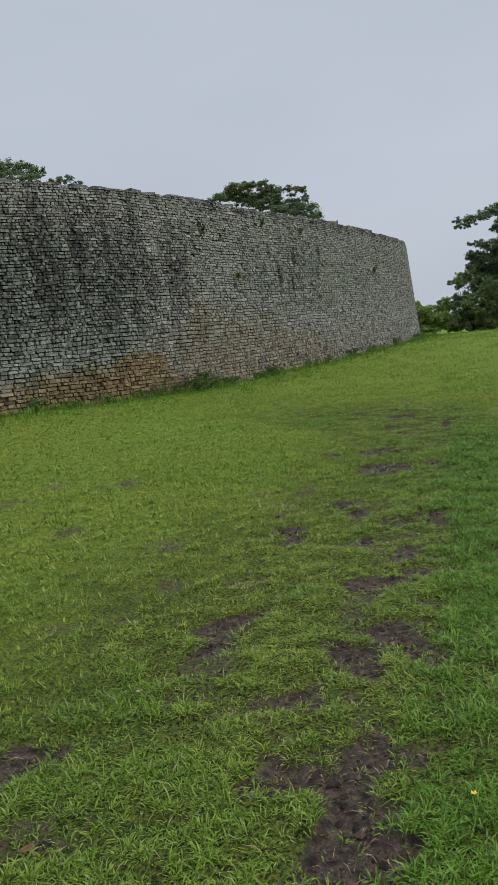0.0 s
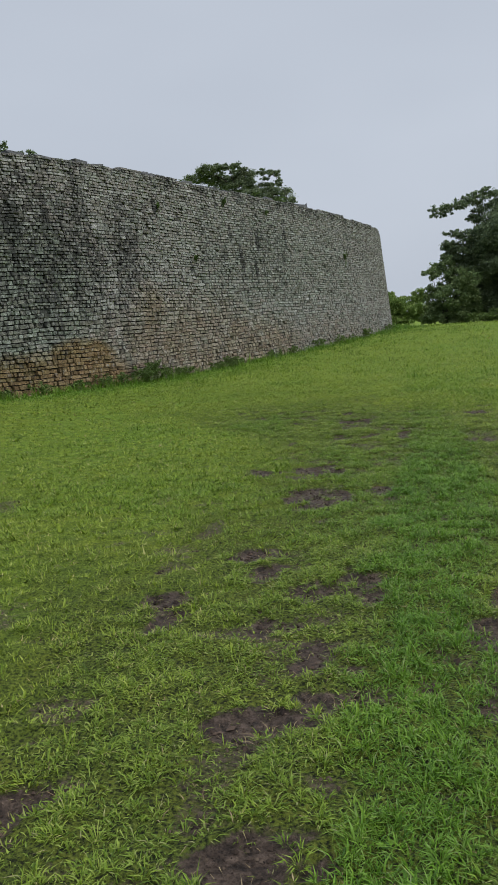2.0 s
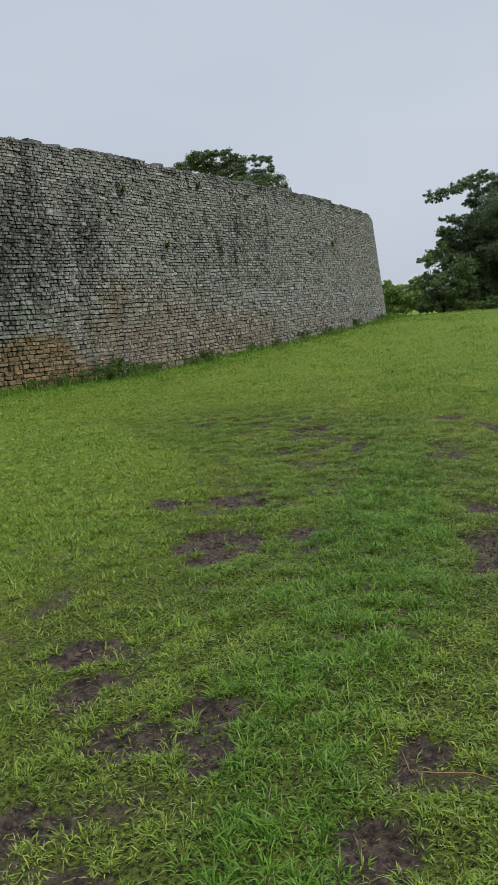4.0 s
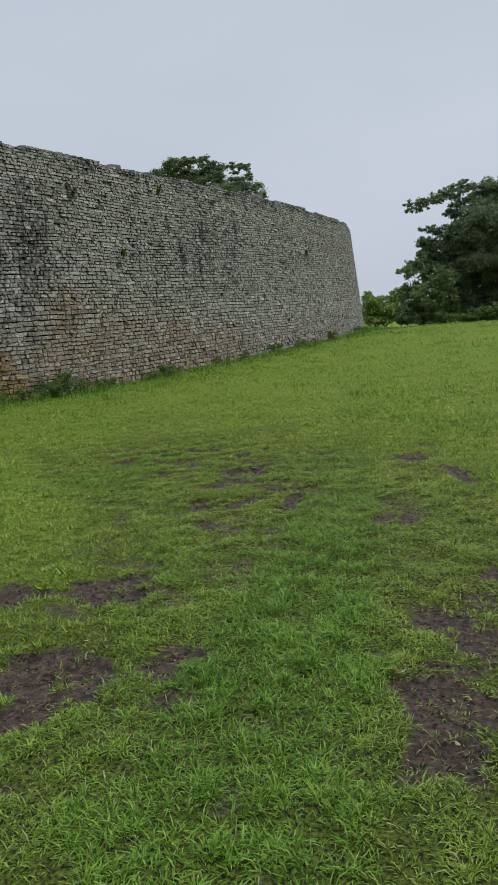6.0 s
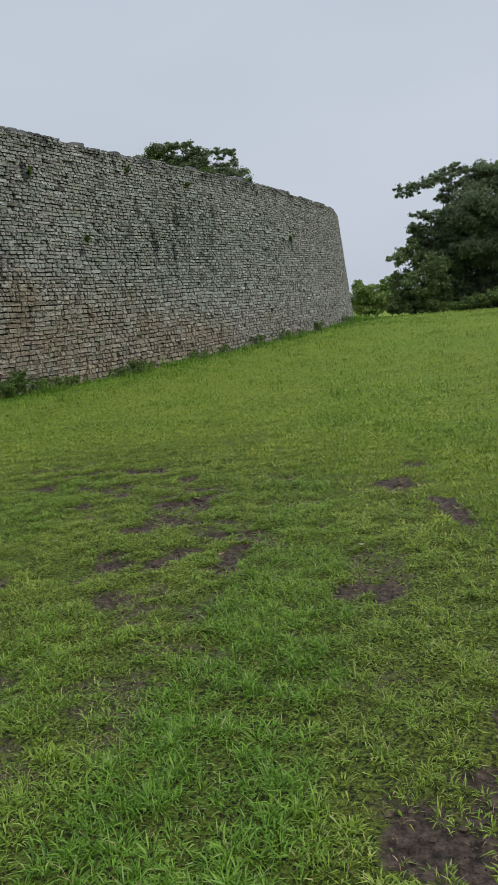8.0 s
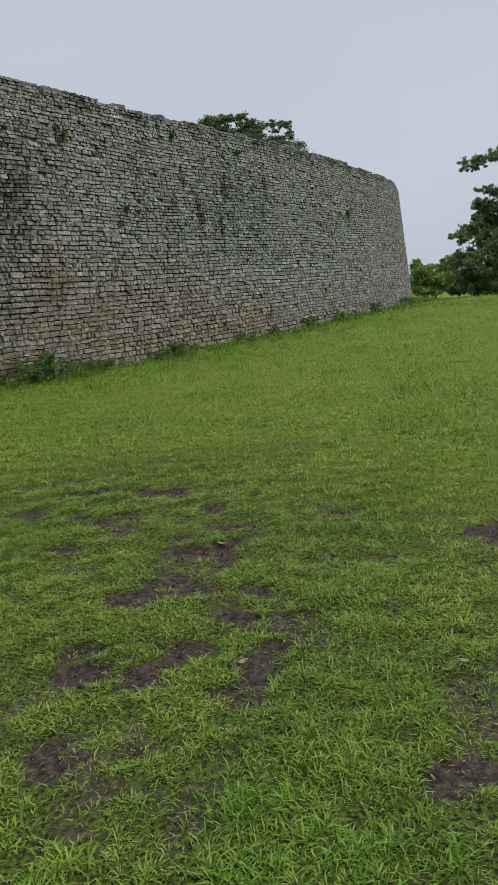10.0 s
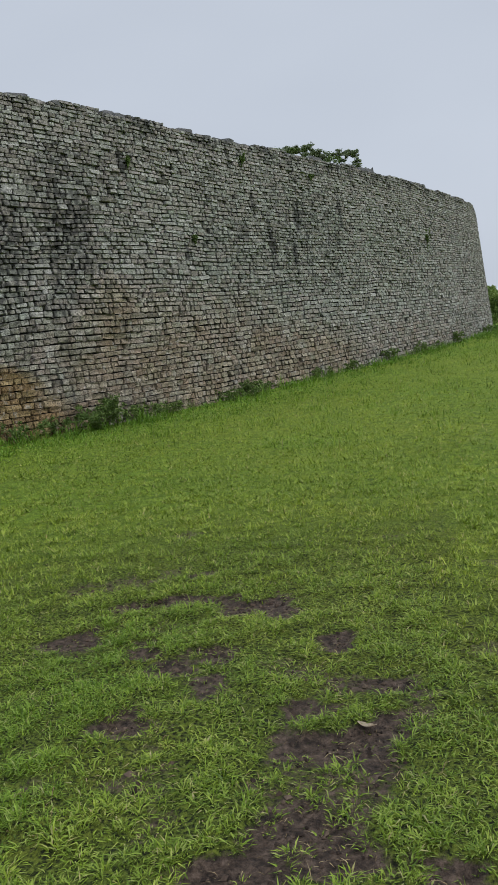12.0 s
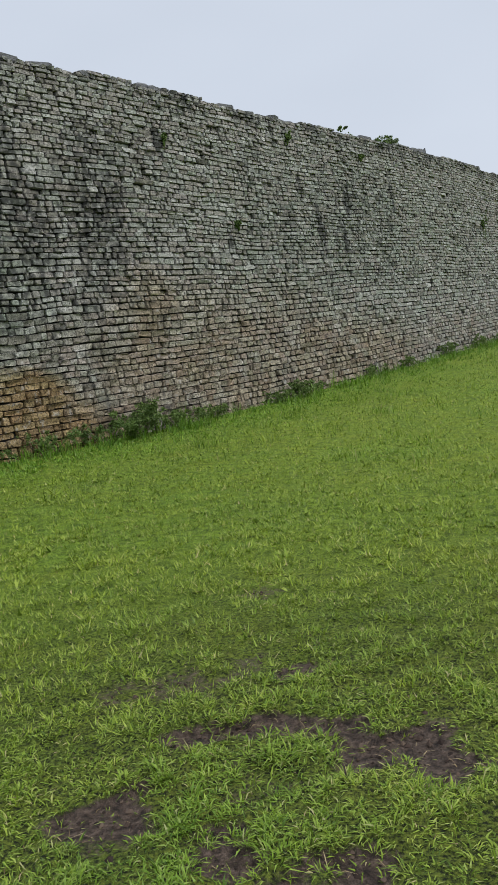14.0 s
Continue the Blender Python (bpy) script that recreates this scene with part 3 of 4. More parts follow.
BLOCK_FACES = [np.arange(16, 24)[None, :],
               np.array([(8 + j, 8 + (j + 1) % 8, 16 + (j + 1) % 8, 16 + j) for j in range(8)] +
                        [(j, (j + 1) % 8, 8 + (j + 1) % 8, 8 + j) for j in range(8)])]

blocks = lay_blocks()
mid_y = np.interp(blocks[:, 0] + blocks[:, 1] / 2, run, wall_y)
is_part = (mid_y > 19.6) & (mid_y < 24.8) & (blocks[:, 2] < 19)


def joined_blocks(rows, parent):
    n = len(rows)
    u, v = block_rings(rng, n)
    s0, w, k, proud = rows[:, 0:1], rows[:, 1:2], rows[:, 2].astype(int), rows[:, 3:4]
    gap_u, gap_v = rng.uniform(0.008, 0.025, (n, 1)), rng.uniform(0.045, 0.105, (n, 1))
    lo, hi = course_cuts[k][:, None], course_cuts[k + 1][:, None]
    lo, hi = lo + (hi - lo) * rng.uniform(-0.05, 0.05, (n, 1)), hi - (hi - lo) * rng.uniform(-0.05, 0.07, (n, 1))
    lean_u, lean_v = rng.normal(0, 0.008, (n, 1)), rng.normal(0.0, 0.005, (n, 1))
    verts = np.zeros((n, 24, 3))
    for ring, (shrink, out) in enumerate(((1.0, -0.13), (1.0, -0.009), (0.935, 0.003))):
        uu, vv = 0.5 + (u - 0.5) * shrink, 0.5 + (v - 0.5) * shrink
        s = s0 + gap_u + (w - 2 * gap_u) * uu
        share = lo + (hi - lo) * (gap_v + (1 - 2 * gap_v) * vv)
        face = proud + out + ((uu - 0.5) * lean_u * 2 - (vv - 0.5) * lean_v * 2 + rng.normal(0, 0.0055, uu.shape) if ring else 0)
        verts[:, ring * 8:ring * 8 + 8] = on_wall(s, course_line(s, share), face)
    base = (np.arange(n) * 24)[:, None, None]
    me = quick_mesh("stonework", verts.reshape(-1, 3), [(base + f[None]).reshape(-1, f.shape[1]) for f in BLOCK_FACES], GRANITE)
    ob = part("stonework", me, parent, "coursed rough granite blocks with dark open joints")
    tagged(ob, kind="stuff")


joined_blocks(blocks[~is_part], wall)

# loose stones along the top
def stone_mesh(r):
    """A rough slab one metre each way, about its foot's middle."""
    bm = bmesh.new()
    bmesh.ops.create_cube(bm, size=1.0)
    bmesh.ops.bevel(bm, geom=bm.edges[:], offset=0.16, segments=1, affect="EDGES")
    for v in bm.verts:
        v.co += Vector((r.uniform(-0.07, 0.07), r.uniform(-0.07, 0.07), r.uniform(-0.08, 0.08)))
        v.co.z += 0.5
    me = bpy.data.meshes.new("coping_stone")
    bm.to_mesh(me)
    bm.free()
    me.materials.append(COPING)
    return me


def wall_frame(s, height, proud):
    """A place on the wall and the turn that lays x along it and y into it."""
    p = on_wall(np.array([s]), np.array([height]), np.array([proud]))[0]
    q = on_wall(np.array([s + 0.1]), np.array([height]), np.array([proud]))[0]
    return p, math.degrees(math.atan2(q[1] - p[1], q[0] - p[0]))


def build_coping(parent):
    r = random.Random(3)
    kinds = [stone_mesh(r) for _ in range(7)]
    s, end = run_at(9), run_at(54)
    while s < end:
        w = r.uniform(0.3, 0.68)
        if r.random() < 0.82:
            p, turn = wall_frame(s, 0.985, -r.uniform(0.16, 0.34))
            ob = part("coping_stone", r.choice(kinds), parent)
            high = r.uniform(0.07, 0.14) * (1.5 if r.random() < 0.2 else 1.0)
            ob.matrix_basis = pose(p[0], p[1], p[2] - 0.03, r.uniform(-6, 6), r.uniform(-5, 5), turn + r.uniform(-14, 14)) @ Matrix.Diagonal((w, r.uniform(0.25, 0.4), high, 1))
        s += w * r.uniform(0.92, 1.12)


build_coping(wall)


def standing_stone(y):
    bm = bmesh.new()
    bmesh.ops.create_cone(bm, segments=6, radius1=0.13, radius2=0.05, depth=0.32, cap_ends=True)
    r = random.Random(8)
    for v in bm.verts:
        v.co.z += 0.13
        v.co += Vector((r.uniform(-0.03, 0.03), r.uniform(-0.03, 0.03), r.uniform(-0.03, 0.03)))
    me = bpy.data.meshes.new("standing_stone")
    bm.to_mesh(me)
    bm.free()
    me.materials.append(COPING)
    p, turn = wall_frame(run_at(y), 0.985, -0.3)
    ob = new("standing_stone", me)
    ob.matrix_world = pose(p[0], p[1], p[2] - 0.02, 3, -4, turn)
    tagged(ob, "small upright pointed granite stone on the wall's top", "stone")


standing_stone(35.8)


# ---- grass ----
def grass_mesh(x, y, z, lean, length, width, lush, tone, az, r, bent=True, mat=None):
    """Blades, each an island of its own; bent ones have a knee."""
    n = len(x)
    face = az + math.pi / 2 + r.normal(0, 0.5, n)
    side = np.stack([np.cos(face), np.sin(face), np.zeros(n)], -1) * (width / 2)[:, None]
    go = np.stack([np.cos(az), np.sin(az), np.zeros(n)], -1)
    up = np.array([0, 0, 1.0])
    root = np.stack([x, y, z - 0.012], -1)
    if not bent:
        tip = root + (go * np.sin(lean)[:, None] + up * np.cos(lean)[:, None]) * length[:, None]
        verts = np.stack([root - side, root + side, tip], 1)
        faces = [np.arange(n * 3).reshape(n, 3)]
    else:
        knee = root + (go * np.sin(lean * 0.75)[:, None] + up * np.cos(lean * 0.75)[:, None]) * (0.5 * length)[:, None]
        late = np.minimum(lean * 1.4 + 0.25, 1.9)
        tip = knee + (go * np.sin(late)[:, None] + up * np.cos(late)[:, None]) * (0.5 * length)[:, None]
        tip[:, 2] = np.maximum(tip[:, 2], z + 0.002)
        verts = np.stack([root, knee + side, tip, knee - side], 1)
        faces = [np.arange(n * 4).reshape(n, 4)]
    me = quick_mesh("grass", verts.reshape(-1, 3), faces, mat or GRASS)
    point_values(me, "lush", np.repeat(lush, verts.shape[1]))
    point_values(me, "tone", np.repeat(tone, verts.shape[1]))
    return me


def sow(area, per_m2, keep, seed):
    r = np.random.default_rng(seed)
    x0, x1, y0, y1 = area
    n = int((x1 - x0) * (y1 - y0) * per_m2)
    x, y = r.uniform(x0, x1, n), r.uniform(y0, y1, n)
    k = r.uniform(0, 1, n) < keep(x, y)
    return x[k], y[k], r


def in_front_of_wall(x, y):
    return x > face_x(y) + 0.03


def tufted(x, y, least=0.3):
    return least + (1 - least) * mounds(x, y)


def add_grass(name, label, area, per_m2, keep, seed, length, width, lean, bent, blades=1, spread=0.0, mat=None, light=0.5):
    """Tufts of blades that spring outwards from their middle."""
    x, y, r = sow(area, per_m2 / blades, lambda a, b: keep(a, b) * in_front_of_wall(a, b), seed)
    m = len(x)
    l, bare = np.repeat(lush_or_shaded(x, y), blades), np.repeat(worn(x, y), blades)
    tone = np.clip(light + 0.6 * (fbm(x * 3, y * 3, 77) - 0.5) + r.normal(0, 0.2, m), 0, 1)
    big = np.repeat(np.clip(r.lognormal(0, 0.28, m), 0.55, 1.8), blades)
    n = m * blades
    az = r.uniform(0, 2 * math.pi, n)
    off = np.abs(r.normal(0, 1, n)) * spread
    x, y = np.repeat(x, blades) + np.cos(az) * off, np.repeat(y, blades) + np.sin(az) * off
    size = np.clip(r.lognormal(0, 0.25, n), 0.5, 1.8) * big * (1 + 0.28 * l) * (1 - 0.2 * bare)
    wd = width * np.clip(r.lognormal(0, 0.25, n), 0.6, 1.6)
    tilt = np.clip(np.abs(r.normal(lean, 0.35, n)) * (1 - 0.3 * l), 0.05, 1.45)
    z = land(x, y) - 0.022 * bare + turf_lift(x, y)
    me = grass_mesh(x, y, z, tilt, length * size, wd, l, np.repeat(tone, blades), az, r, bent, mat)
    tagged(new(name, me), label, "grass", kind="stuff")


def thin(x, y):
    return 1 - 0.88 * worn(x, y)


add_grass("grass", "short trodden lawn grass with fine green blades", (-6.6, 1.6, -0.5, 18.2), 17500,
          lambda x, y: smooth(3.7, 2.6, nearness(x, y)) * thin(x, y) * tufted(x, y, 0.4), 11, 0.037, 0.0047, 1.1, True, 11, 0.013, None, 0.5)
add_grass("grass", "short green lawn grass in low tufts", (-10.5, 3.2, -1.5, 24.5), 11500,
          lambda x, y: (0.6 + 0.4 * smooth(12.8, 14.2, y)) * smooth(2.4, 3.6, nearness(x, y)) * smooth(10.0, 6.0, nearness(x, y)) * thin(x, y) * tufted(x, y, 0.5), 12, 0.035, 0.0092, 1.1, False, 10, 0.018, None, 0.74)
add_grass("grass", "green lawn grass in loose tufts farther off", (-13, 8, -2, 31), 1950,
          lambda x, y: smooth(3.6, 6.5, nearness(x, y)) * smooth(20, 13, nearness(x, y)) * thin(x, y) * tufted(x * 0.7, y * 0.7, 0.5), 13, 0.038, 0.0195, 1.15, False, 8, 0.03, None, 0.8)
add_grass("grass", "rough green meadow grass rising to the crest", (-14, 13, -5, 54), 190,
          lambda x, y: smooth(11, 19, nearness(x, y)) * tufted(x * 0.25, y * 0.25), 14, 0.065, 0.02, 0.9, False, 6, 0.08, None, 0.45)
add_grass("grass", "longer dark grass along the foot of the wall", (-13.6, -7.2, 11, 53), 560,
          lambda x, y: smooth(1.2, 0.1, x - face_x(y)) * (0.2 + 0.8 * smooth(0.4, 0.6, fbm(x * 1.5, y * 1.5, 91))), 15, 0.13, 0.012, 0.45, True, 10, 0.05)
add_grass("dead_straw", "thin dead straw lying on the bare mud", (-5.5, 1.6, 1.5, 15.8), 620,
          lambda x, y: (0.12 + 0.88 * smooth(0.05, 0.5, worn(x, y))) * smooth(9, 5, nearness(x, y)), 17, 0.05, 0.0028, 1.4, True, 2, 0.05, STRAW)


def build_clods():
    """Crumbs of earth on the bare places."""
    r = np.random.default_rng(18)
    x, y = r.uniform(-5.5, 1.2, 100000), r.uniform(1.6, 15.5, 100000)
    k = (worn(x, y) > 0.35) & (r.uniform(0, 1, len(x)) < 0.75)
    x, y = x[k], y[k]
    n = len(x)
    base = np.array([(1, 0, 0), (0, 1, 0), (-1, 0, 0), (0, -1, 0), (0, 0, 1), (0, 0, -1)], float)
    size = np.clip(r.lognormal(-5.0, 0.45, n), 0.003, 0.02)
    v = base[None] * size[:, None, None] * r.uniform(0.6, 1.4, (n, 6, 1))
    turn = r.uniform(0, 6.28, n)
    vx = v[..., 0] * np.cos(turn)[:, None] - v[..., 1] * np.sin(turn)[:, None]
    vy = v[..., 0] * np.sin(turn)[:, None] + v[..., 1] * np.cos(turn)[:, None]
    z = land(x, y) - 0.022 * worn(x, y) + size * 0.3
    verts = np.stack([vx + x[:, None], vy + y[:, None], v[..., 2] * 0.7 + z[:, None]], -1)
    tri = np.array([(0, 1, 4), (1, 2, 4), (2, 3, 4), (3, 0, 4), (1, 0, 5), (2, 1, 5), (3, 2, 5), (0, 3, 5)])
    me = quick_mesh("soil_clods", verts.reshape(-1, 3), [((np.arange(n) * 6)[:, None, None] + tri[None]).reshape(-1, 3)], CLOD)
    tagged(new("soil_clods", me), "small dark crumbs of wet earth on bare patches", "soil", kind="stuff")


build_clods()


def build_seed_tufts():
    """Taller tufts that the mower left, out in the field."""
    r = np.random.default_rng(16)
    cx, cy = r.uniform(-9, 8, 480), r.uniform(19, 44, 480)
    keep = (cx > face_x(cy) + 0.8) & (fbm(cx * 0.3, cy * 0.3, 64) > 0.47)
    cx, cy = cx[keep], cy[keep]
    n = 26
    x = np.repeat(cx, n) + r.normal(0, 0.12, len(cx) * n)
    y = np.repeat(cy, n) + r.normal(0, 0.12, len(cx) * n)
    k = len(x)
    me = grass_mesh(x, y, land(x, y), np.abs(r.normal(0.3, 0.2, k)), r.uniform(0.08, 0.2, k), np.full(k, 0.011),
                    np.repeat(r.uniform(0, 0.6, len(cx)), n), np.repeat(r.uniform(0.3, 1, len(cx)), n), r.uniform(0, 6.28, k), r, True)
    tagged(new("grass_tufts", me), "taller unmown tufts of green grass in the lawn", "grass", kind="stuff")


build_seed_tufts()


# ---- trees and bushes ----
def leaf_cloud(clumps, leaf, per_m2, r, flat=0.45, spray=9):
    """Small folded leaves in uneven sprays inside each clump (x, y, z, half width, half height)."""
    out = []
    for cx, cy, cz, rx, rz in clumps:
        sprays = max(8, int(1.2 * spray * (rx * rz) ** 0.5 * 4))
        d = r.normal(0, 1, (sprays, 3))
        d /= np.linalg.norm(d, axis=1)[:, None]
        d *= (r.uniform(0.15, 1, sprays) ** 0.5)[:, None]
        centres = np.array([cx, cy, cz]) + d * np.array([rx, rx * 0.8, rz])
        each = max(12, int(per_m2 * rx * rz * 4 / sprays))
        size = 0.2 * (rx * rz) ** 0.5 * r.uniform(0.6, 1.4, sprays)
        p = np.repeat(centres, each, 0) + r.normal(0, 1, (sprays * each, 3)) * np.repeat(size, each)[:, None] * np.array([0.75, 0.75, flat * 0.75])
        out.append(p)
    p = np.concatenate(out)
    n = len(p)
    nrm = r.normal(0, 1, (n, 3)) + np.array([0, 0, 0.9])
    nrm /= np.linalg.norm(nrm, axis=1)[:, None]
    a = np.cross(nrm, r.normal(0, 1, (n, 3)))
    a /= np.linalg.norm(a, axis=1)[:, None]
    b = np.cross(nrm, a)
    ln = (leaf * r.uniform(0.6, 1.4, n))[:, None]
    v = np.stack([p - a * ln, p + b * ln * 0.42 + nrm * ln * 0.12, p + a * ln, p - b * ln * 0.42 + nrm * ln * 0.12], 1)
    return v.reshape(-1, 3), [np.arange(n * 4).reshape(n, 4)]


def limb_line(a, b, r, bend=0.12, steps=6):
    a, b = Vector(a), Vector(b)
    ln = (b - a).length
    pts = []
    for i in range(steps + 1):
        t = i / steps
        p = a.lerp(b, t)
        p.z += ln * bend * math.sin(math.pi * t)
        if 0 < i < steps:
            p += Vector(r.normal(0, 0.03 * ln, 3))
        pts.append(p)
    return pts


def tree(name, foot, fork, clumps, leaf_mat, leaf, density, seed, label, category, girth=0.25, flat=0.45, stems=1):
    r = np.random.default_rng(seed)
    foot = Vector((foot[0], foot[1], float(land(foot[0], foot[1])) - 0.1))
    fork = Vector(fork)
    root = new(name)
    root.location = foot
    tagged(root, label, category)
    for i in range(stems):
        shift = Vector((0, 0, 0)) if stems == 1 else Vector(r.normal(0, girth * 1.2, 3)) * Vector((1, 1, 0))
        pts = limb_line((0, 0, 0) if stems == 1 else shift, fork - foot + shift * 2, r, 0.02)
        rad = [girth * (1.25 if j == 0 else 1 - 0.07 * j) for j in range(len(pts))]
        v, f = tube(pts, rad, 9)
        part("trunk", quick_mesh("trunk", v, f, BARK, True), root)
    # each limb springs from the fork or from the end of a nearer limb
    ends = [(fork - foot, girth * 0.8)]
    for cx, cy, cz, rx, rz in sorted(clumps, key=lambda c: (Vector(c[:3]) - fork).length):
        end = Vector((cx, cy, cz - 0.2 * rz)) - foot
        start, thick = min(ends, key=lambda e: (e[0] - end).length + 0.25 * (e[0] - fork + foot).length)
        pts = limb_line(start, end, r, 0.06)
        g = max(thick * 0.72, 0.03)
        v, f = tube(pts, [g * (1 - 0.11 * j) for j in range(len(pts))], 6)
        part("limb", quick_mesh("limb", v, f, BARK, True), root)
        ends.append((end, g * 0.45))
        for _ in range(3):
            tip = end + Vector(r.normal(0, 0.36, 3)) * Vector((rx, rx * 0.8, rz))
            v, f = tube(limb_line(pts[4], tip, r, 0.05, 4), [max(g * 0.3, 0.012) * (1 - 0.2 * j) for j in range(5)], 5)
            part("twig", quick_mesh("twig", v, f, BARK, True), root)
    local = [(c[0] - foot.x, c[1] - foot.y, c[2] - foot.z, c[3], c[4]) for c in clumps]
    v, f = leaf_cloud(local, leaf, density, r, flat)
    part("crown", quick_mesh("crown", v, f, leaf_mat), root)
    return root


tree("acacia_tree", (-2.1, 59), (-2.2, 59, 4.0),
     [(-7.1, 59.9, 8.4, 1.03, 0.24), (-5.9, 59.3, 8.5, 1.17, 0.31), (-4.8, 59.7, 8.8, 1.1, 0.39), (-3.8, 57.7, 8.9, 0.76, 0.3), (-2.6, 59.4, 8.7, 1.64, 0.62), (-3.8, 60.5, 7.8, 1.35, 0.8), (-2.1, 58.8, 7.4, 1.92, 1.0), (-3.5, 57.8, 6.0, 1.51, 1.05), (-1.9, 60.5, 5.5, 2.17, 1.58), (-0.8, 59.6, 8.1, 1.95, 0.98), (0.0, 58.0, 6.1, 2.27, 1.89), (-3.0, 59.6, 4.1, 1.86, 1.4), (-1.1, 60.6, 3.2, 2.37, 1.98), (0.5, 58.1, 3.3, 2.26, 2.26), (-3.7, 60.1, 2.4, 1.41, 1.33), (-2.0, 59.6, 1.8, 1.94, 1.16), (-6.1, 58.1, 6.5, 0.76, 0.27), (-5.1, 58.0, 6.2, 0.91, 0.53), (-4.8, 60.5, 5.0, 0.95, 0.95), (-4.6, 58.5, 3.1, 0.99, 1.3), (-4.4, 58.8, 1.5, 1.53, 1.0), (-2.7, 59.5, 1.0, 1.94, 0.77), (-0.4, 58.8, 1.2, 2.29, 1.15), (-2.9, 57.4, 6.4, 1.5, 1.27), (-1.9, 58.2, 4.1, 1.67, 1.51), (-2.5, 58.9, 5.4, 1.54, 1.38), (-4.3, 59.8, 6.7, 0.71, 0.71), (-1.4, 59.3, 8.3, 1.71, 0.86), (-5.8, 58.8, 5.0, 0.85, 0.85), (-6.4, 58.0, 5.7, 0.53, 0.38), (-5.0, 59.9, 7.5, 0.63, 0.39), (-5.0, 58.2, 5.2, 1.2, 1), (-6.2, 58.0, 5.6, 0.75, 0.45), (-6.6, 58.3, 4.9, 0.6, 0.4), (-5.3, 58.4, 3.7, 1.25, 1.1), (-4.8, 58.6, 2.4, 1.3, 1.2), (-7.1, 59.5, 8.0, 0.8, 0.2), (-3.4, 57.6, 5.7, 1.3, 0.9), (-3.1, 57.4, 4.3, 1.3, 0.9)],
     LEAF_ACACIA, 0.094, 680, 21, "large dark spreading acacia tree with flat outflung branches", "tree", 0.38, 0.62, 1)
tree("shrub", (-6.6, 57), (-6.5, 57, 1.5),
     [(-7.7, 56.8, 1.2, 0.74, 0.59), (-6.8, 56.5, 0.9, 1.11, 0.37), (-5.4, 56.3, 0.9, 1.1, 0.44), (-5.1, 57.2, 1.7, 0.82, 0.89), (-7.5, 56.9, 3.9, 0.6, 0.52), (-6.7, 57.8, 4.4, 0.76, 0.68), (-6.1, 57.6, 3.6, 0.9, 0.83), (-7.3, 57.5, 2.6, 0.83, 0.75), (-6.0, 56.3, 2.3, 1.25, 0.95), (-7.3, 57.1, 1.5, 0.9, 0.67), (-6.0, 57.2, 1.2, 1.34, 0.67), (-5.1, 56.3, 3.1, 0.8, 0.95)],
     LEAF_BUSH, 0.1, 740, 22, "tall leafy green shrub beneath the acacia", "shrub", 0.1, 0.7, 3)
tree("young_tree", (-13.6, 78), (-13.7, 78, 1.3),
     [(-14.5, 78.8, 3.0, 0.54, 0.54), (-11.1, 78.6, 0.9, 1.38, 0.64), (-12.8, 76.5, 0.8, 1.87, 0.47), (-13.5, 76.5, 2.1, 1.14, 0.83), (-12.7, 78.6, 2.5, 1.07, 0.64), (-11.7, 79.4, 2.7, 0.86, 0.86), (-12.7, 76.8, 1.5, 1.56, 0.83), (-11.3, 76.9, 1.4, 1.25, 0.83), (-14.3, 78.9, 1.3, 0.97, 0.54)],
     LEAF_FRESH, 0.13, 560, 23, "bright green young tree beyond the crest", "tree", 0.14, 0.7, 2)
tree("low_bush", (-4.1, 55), (-4.1, 55, 0.6),
     [(-4.5, 54.8, 0.8, 0.57, 0.28), (-3.7, 54.9, 0.9, 0.71, 0.32), (-2.8, 55.1, 1.0, 0.78, 0.39), (-1.9, 55.0, 1.1, 0.85, 0.43), (-1.0, 55.1, 1.1, 1.07, 0.5)],
     LEAF_WEED, 0.09, 600, 24, "low green undergrowth at the foot of the acacia", "bush", 0.04, 0.7, 3)
tree("bush", (-15.7, 80), (-15.6, 80, 0.8),
     [(-16.5, 79.3, 1.3, 1.2, 0.76), (-15.3, 79.0, 1.4, 1.08, 0.86), (-17.6, 79.4, 1.6, 1.09, 0.76)],
     LEAF_FRESH, 0.12, 700, 25, "bright green bush beyond the wall's end", "bush", 0.08, 0.7, 3)
tree("broad_tree", (-28.3, 70), (-27.2, 70, 11.8),
     [(-30.0, 70.0, 14.9, 1.56, 0.45), (-28.1, 68.9, 15.2, 1.53, 0.49), (-26.2, 68.3, 15.1, 1.4, 0.38), (-25.8, 70.9, 14.8, 1.22, 0.72), (-28.1, 71.3, 14.6, 2.24, 0.56), (-26.4, 70.2, 13.7, 1.97, 0.55), (-31.0, 70.5, 14.7, 1.24, 0.34), (-24.3, 68.7, 13.4, 0.69, 0.69)],
     LEAF_HAZED, 0.085, 1250, 26, "round-topped green tree rising behind the wall", "tree", 0.4, 0.5, 1)
tree("slender_tree", (-24.1, 69), (-23.2, 69, 11.2),
     [(-23.5, 69.8, 14.6, 0.65, 0.32), (-22.1, 68.3, 14.0, 0.68, 0.37), (-21.3, 67.5, 13.2, 0.36, 0.41), (-22.9, 68.3, 13.7, 0.42, 0.21), (-23.5, 70.7, 13.1, 1.42, 0.65), (-22.3, 70.2, 12.5, 1.4, 0.64), (-20.3, 67.0, 11.3, 0.82, 0.46), (-23.8, 67.8, 12.5, 1.15, 0.63)],
     LEAF_HAZED, 0.08, 1200, 27, "green open-crowned tree rising behind the wall", "tree", 0.28, 0.5, 1)
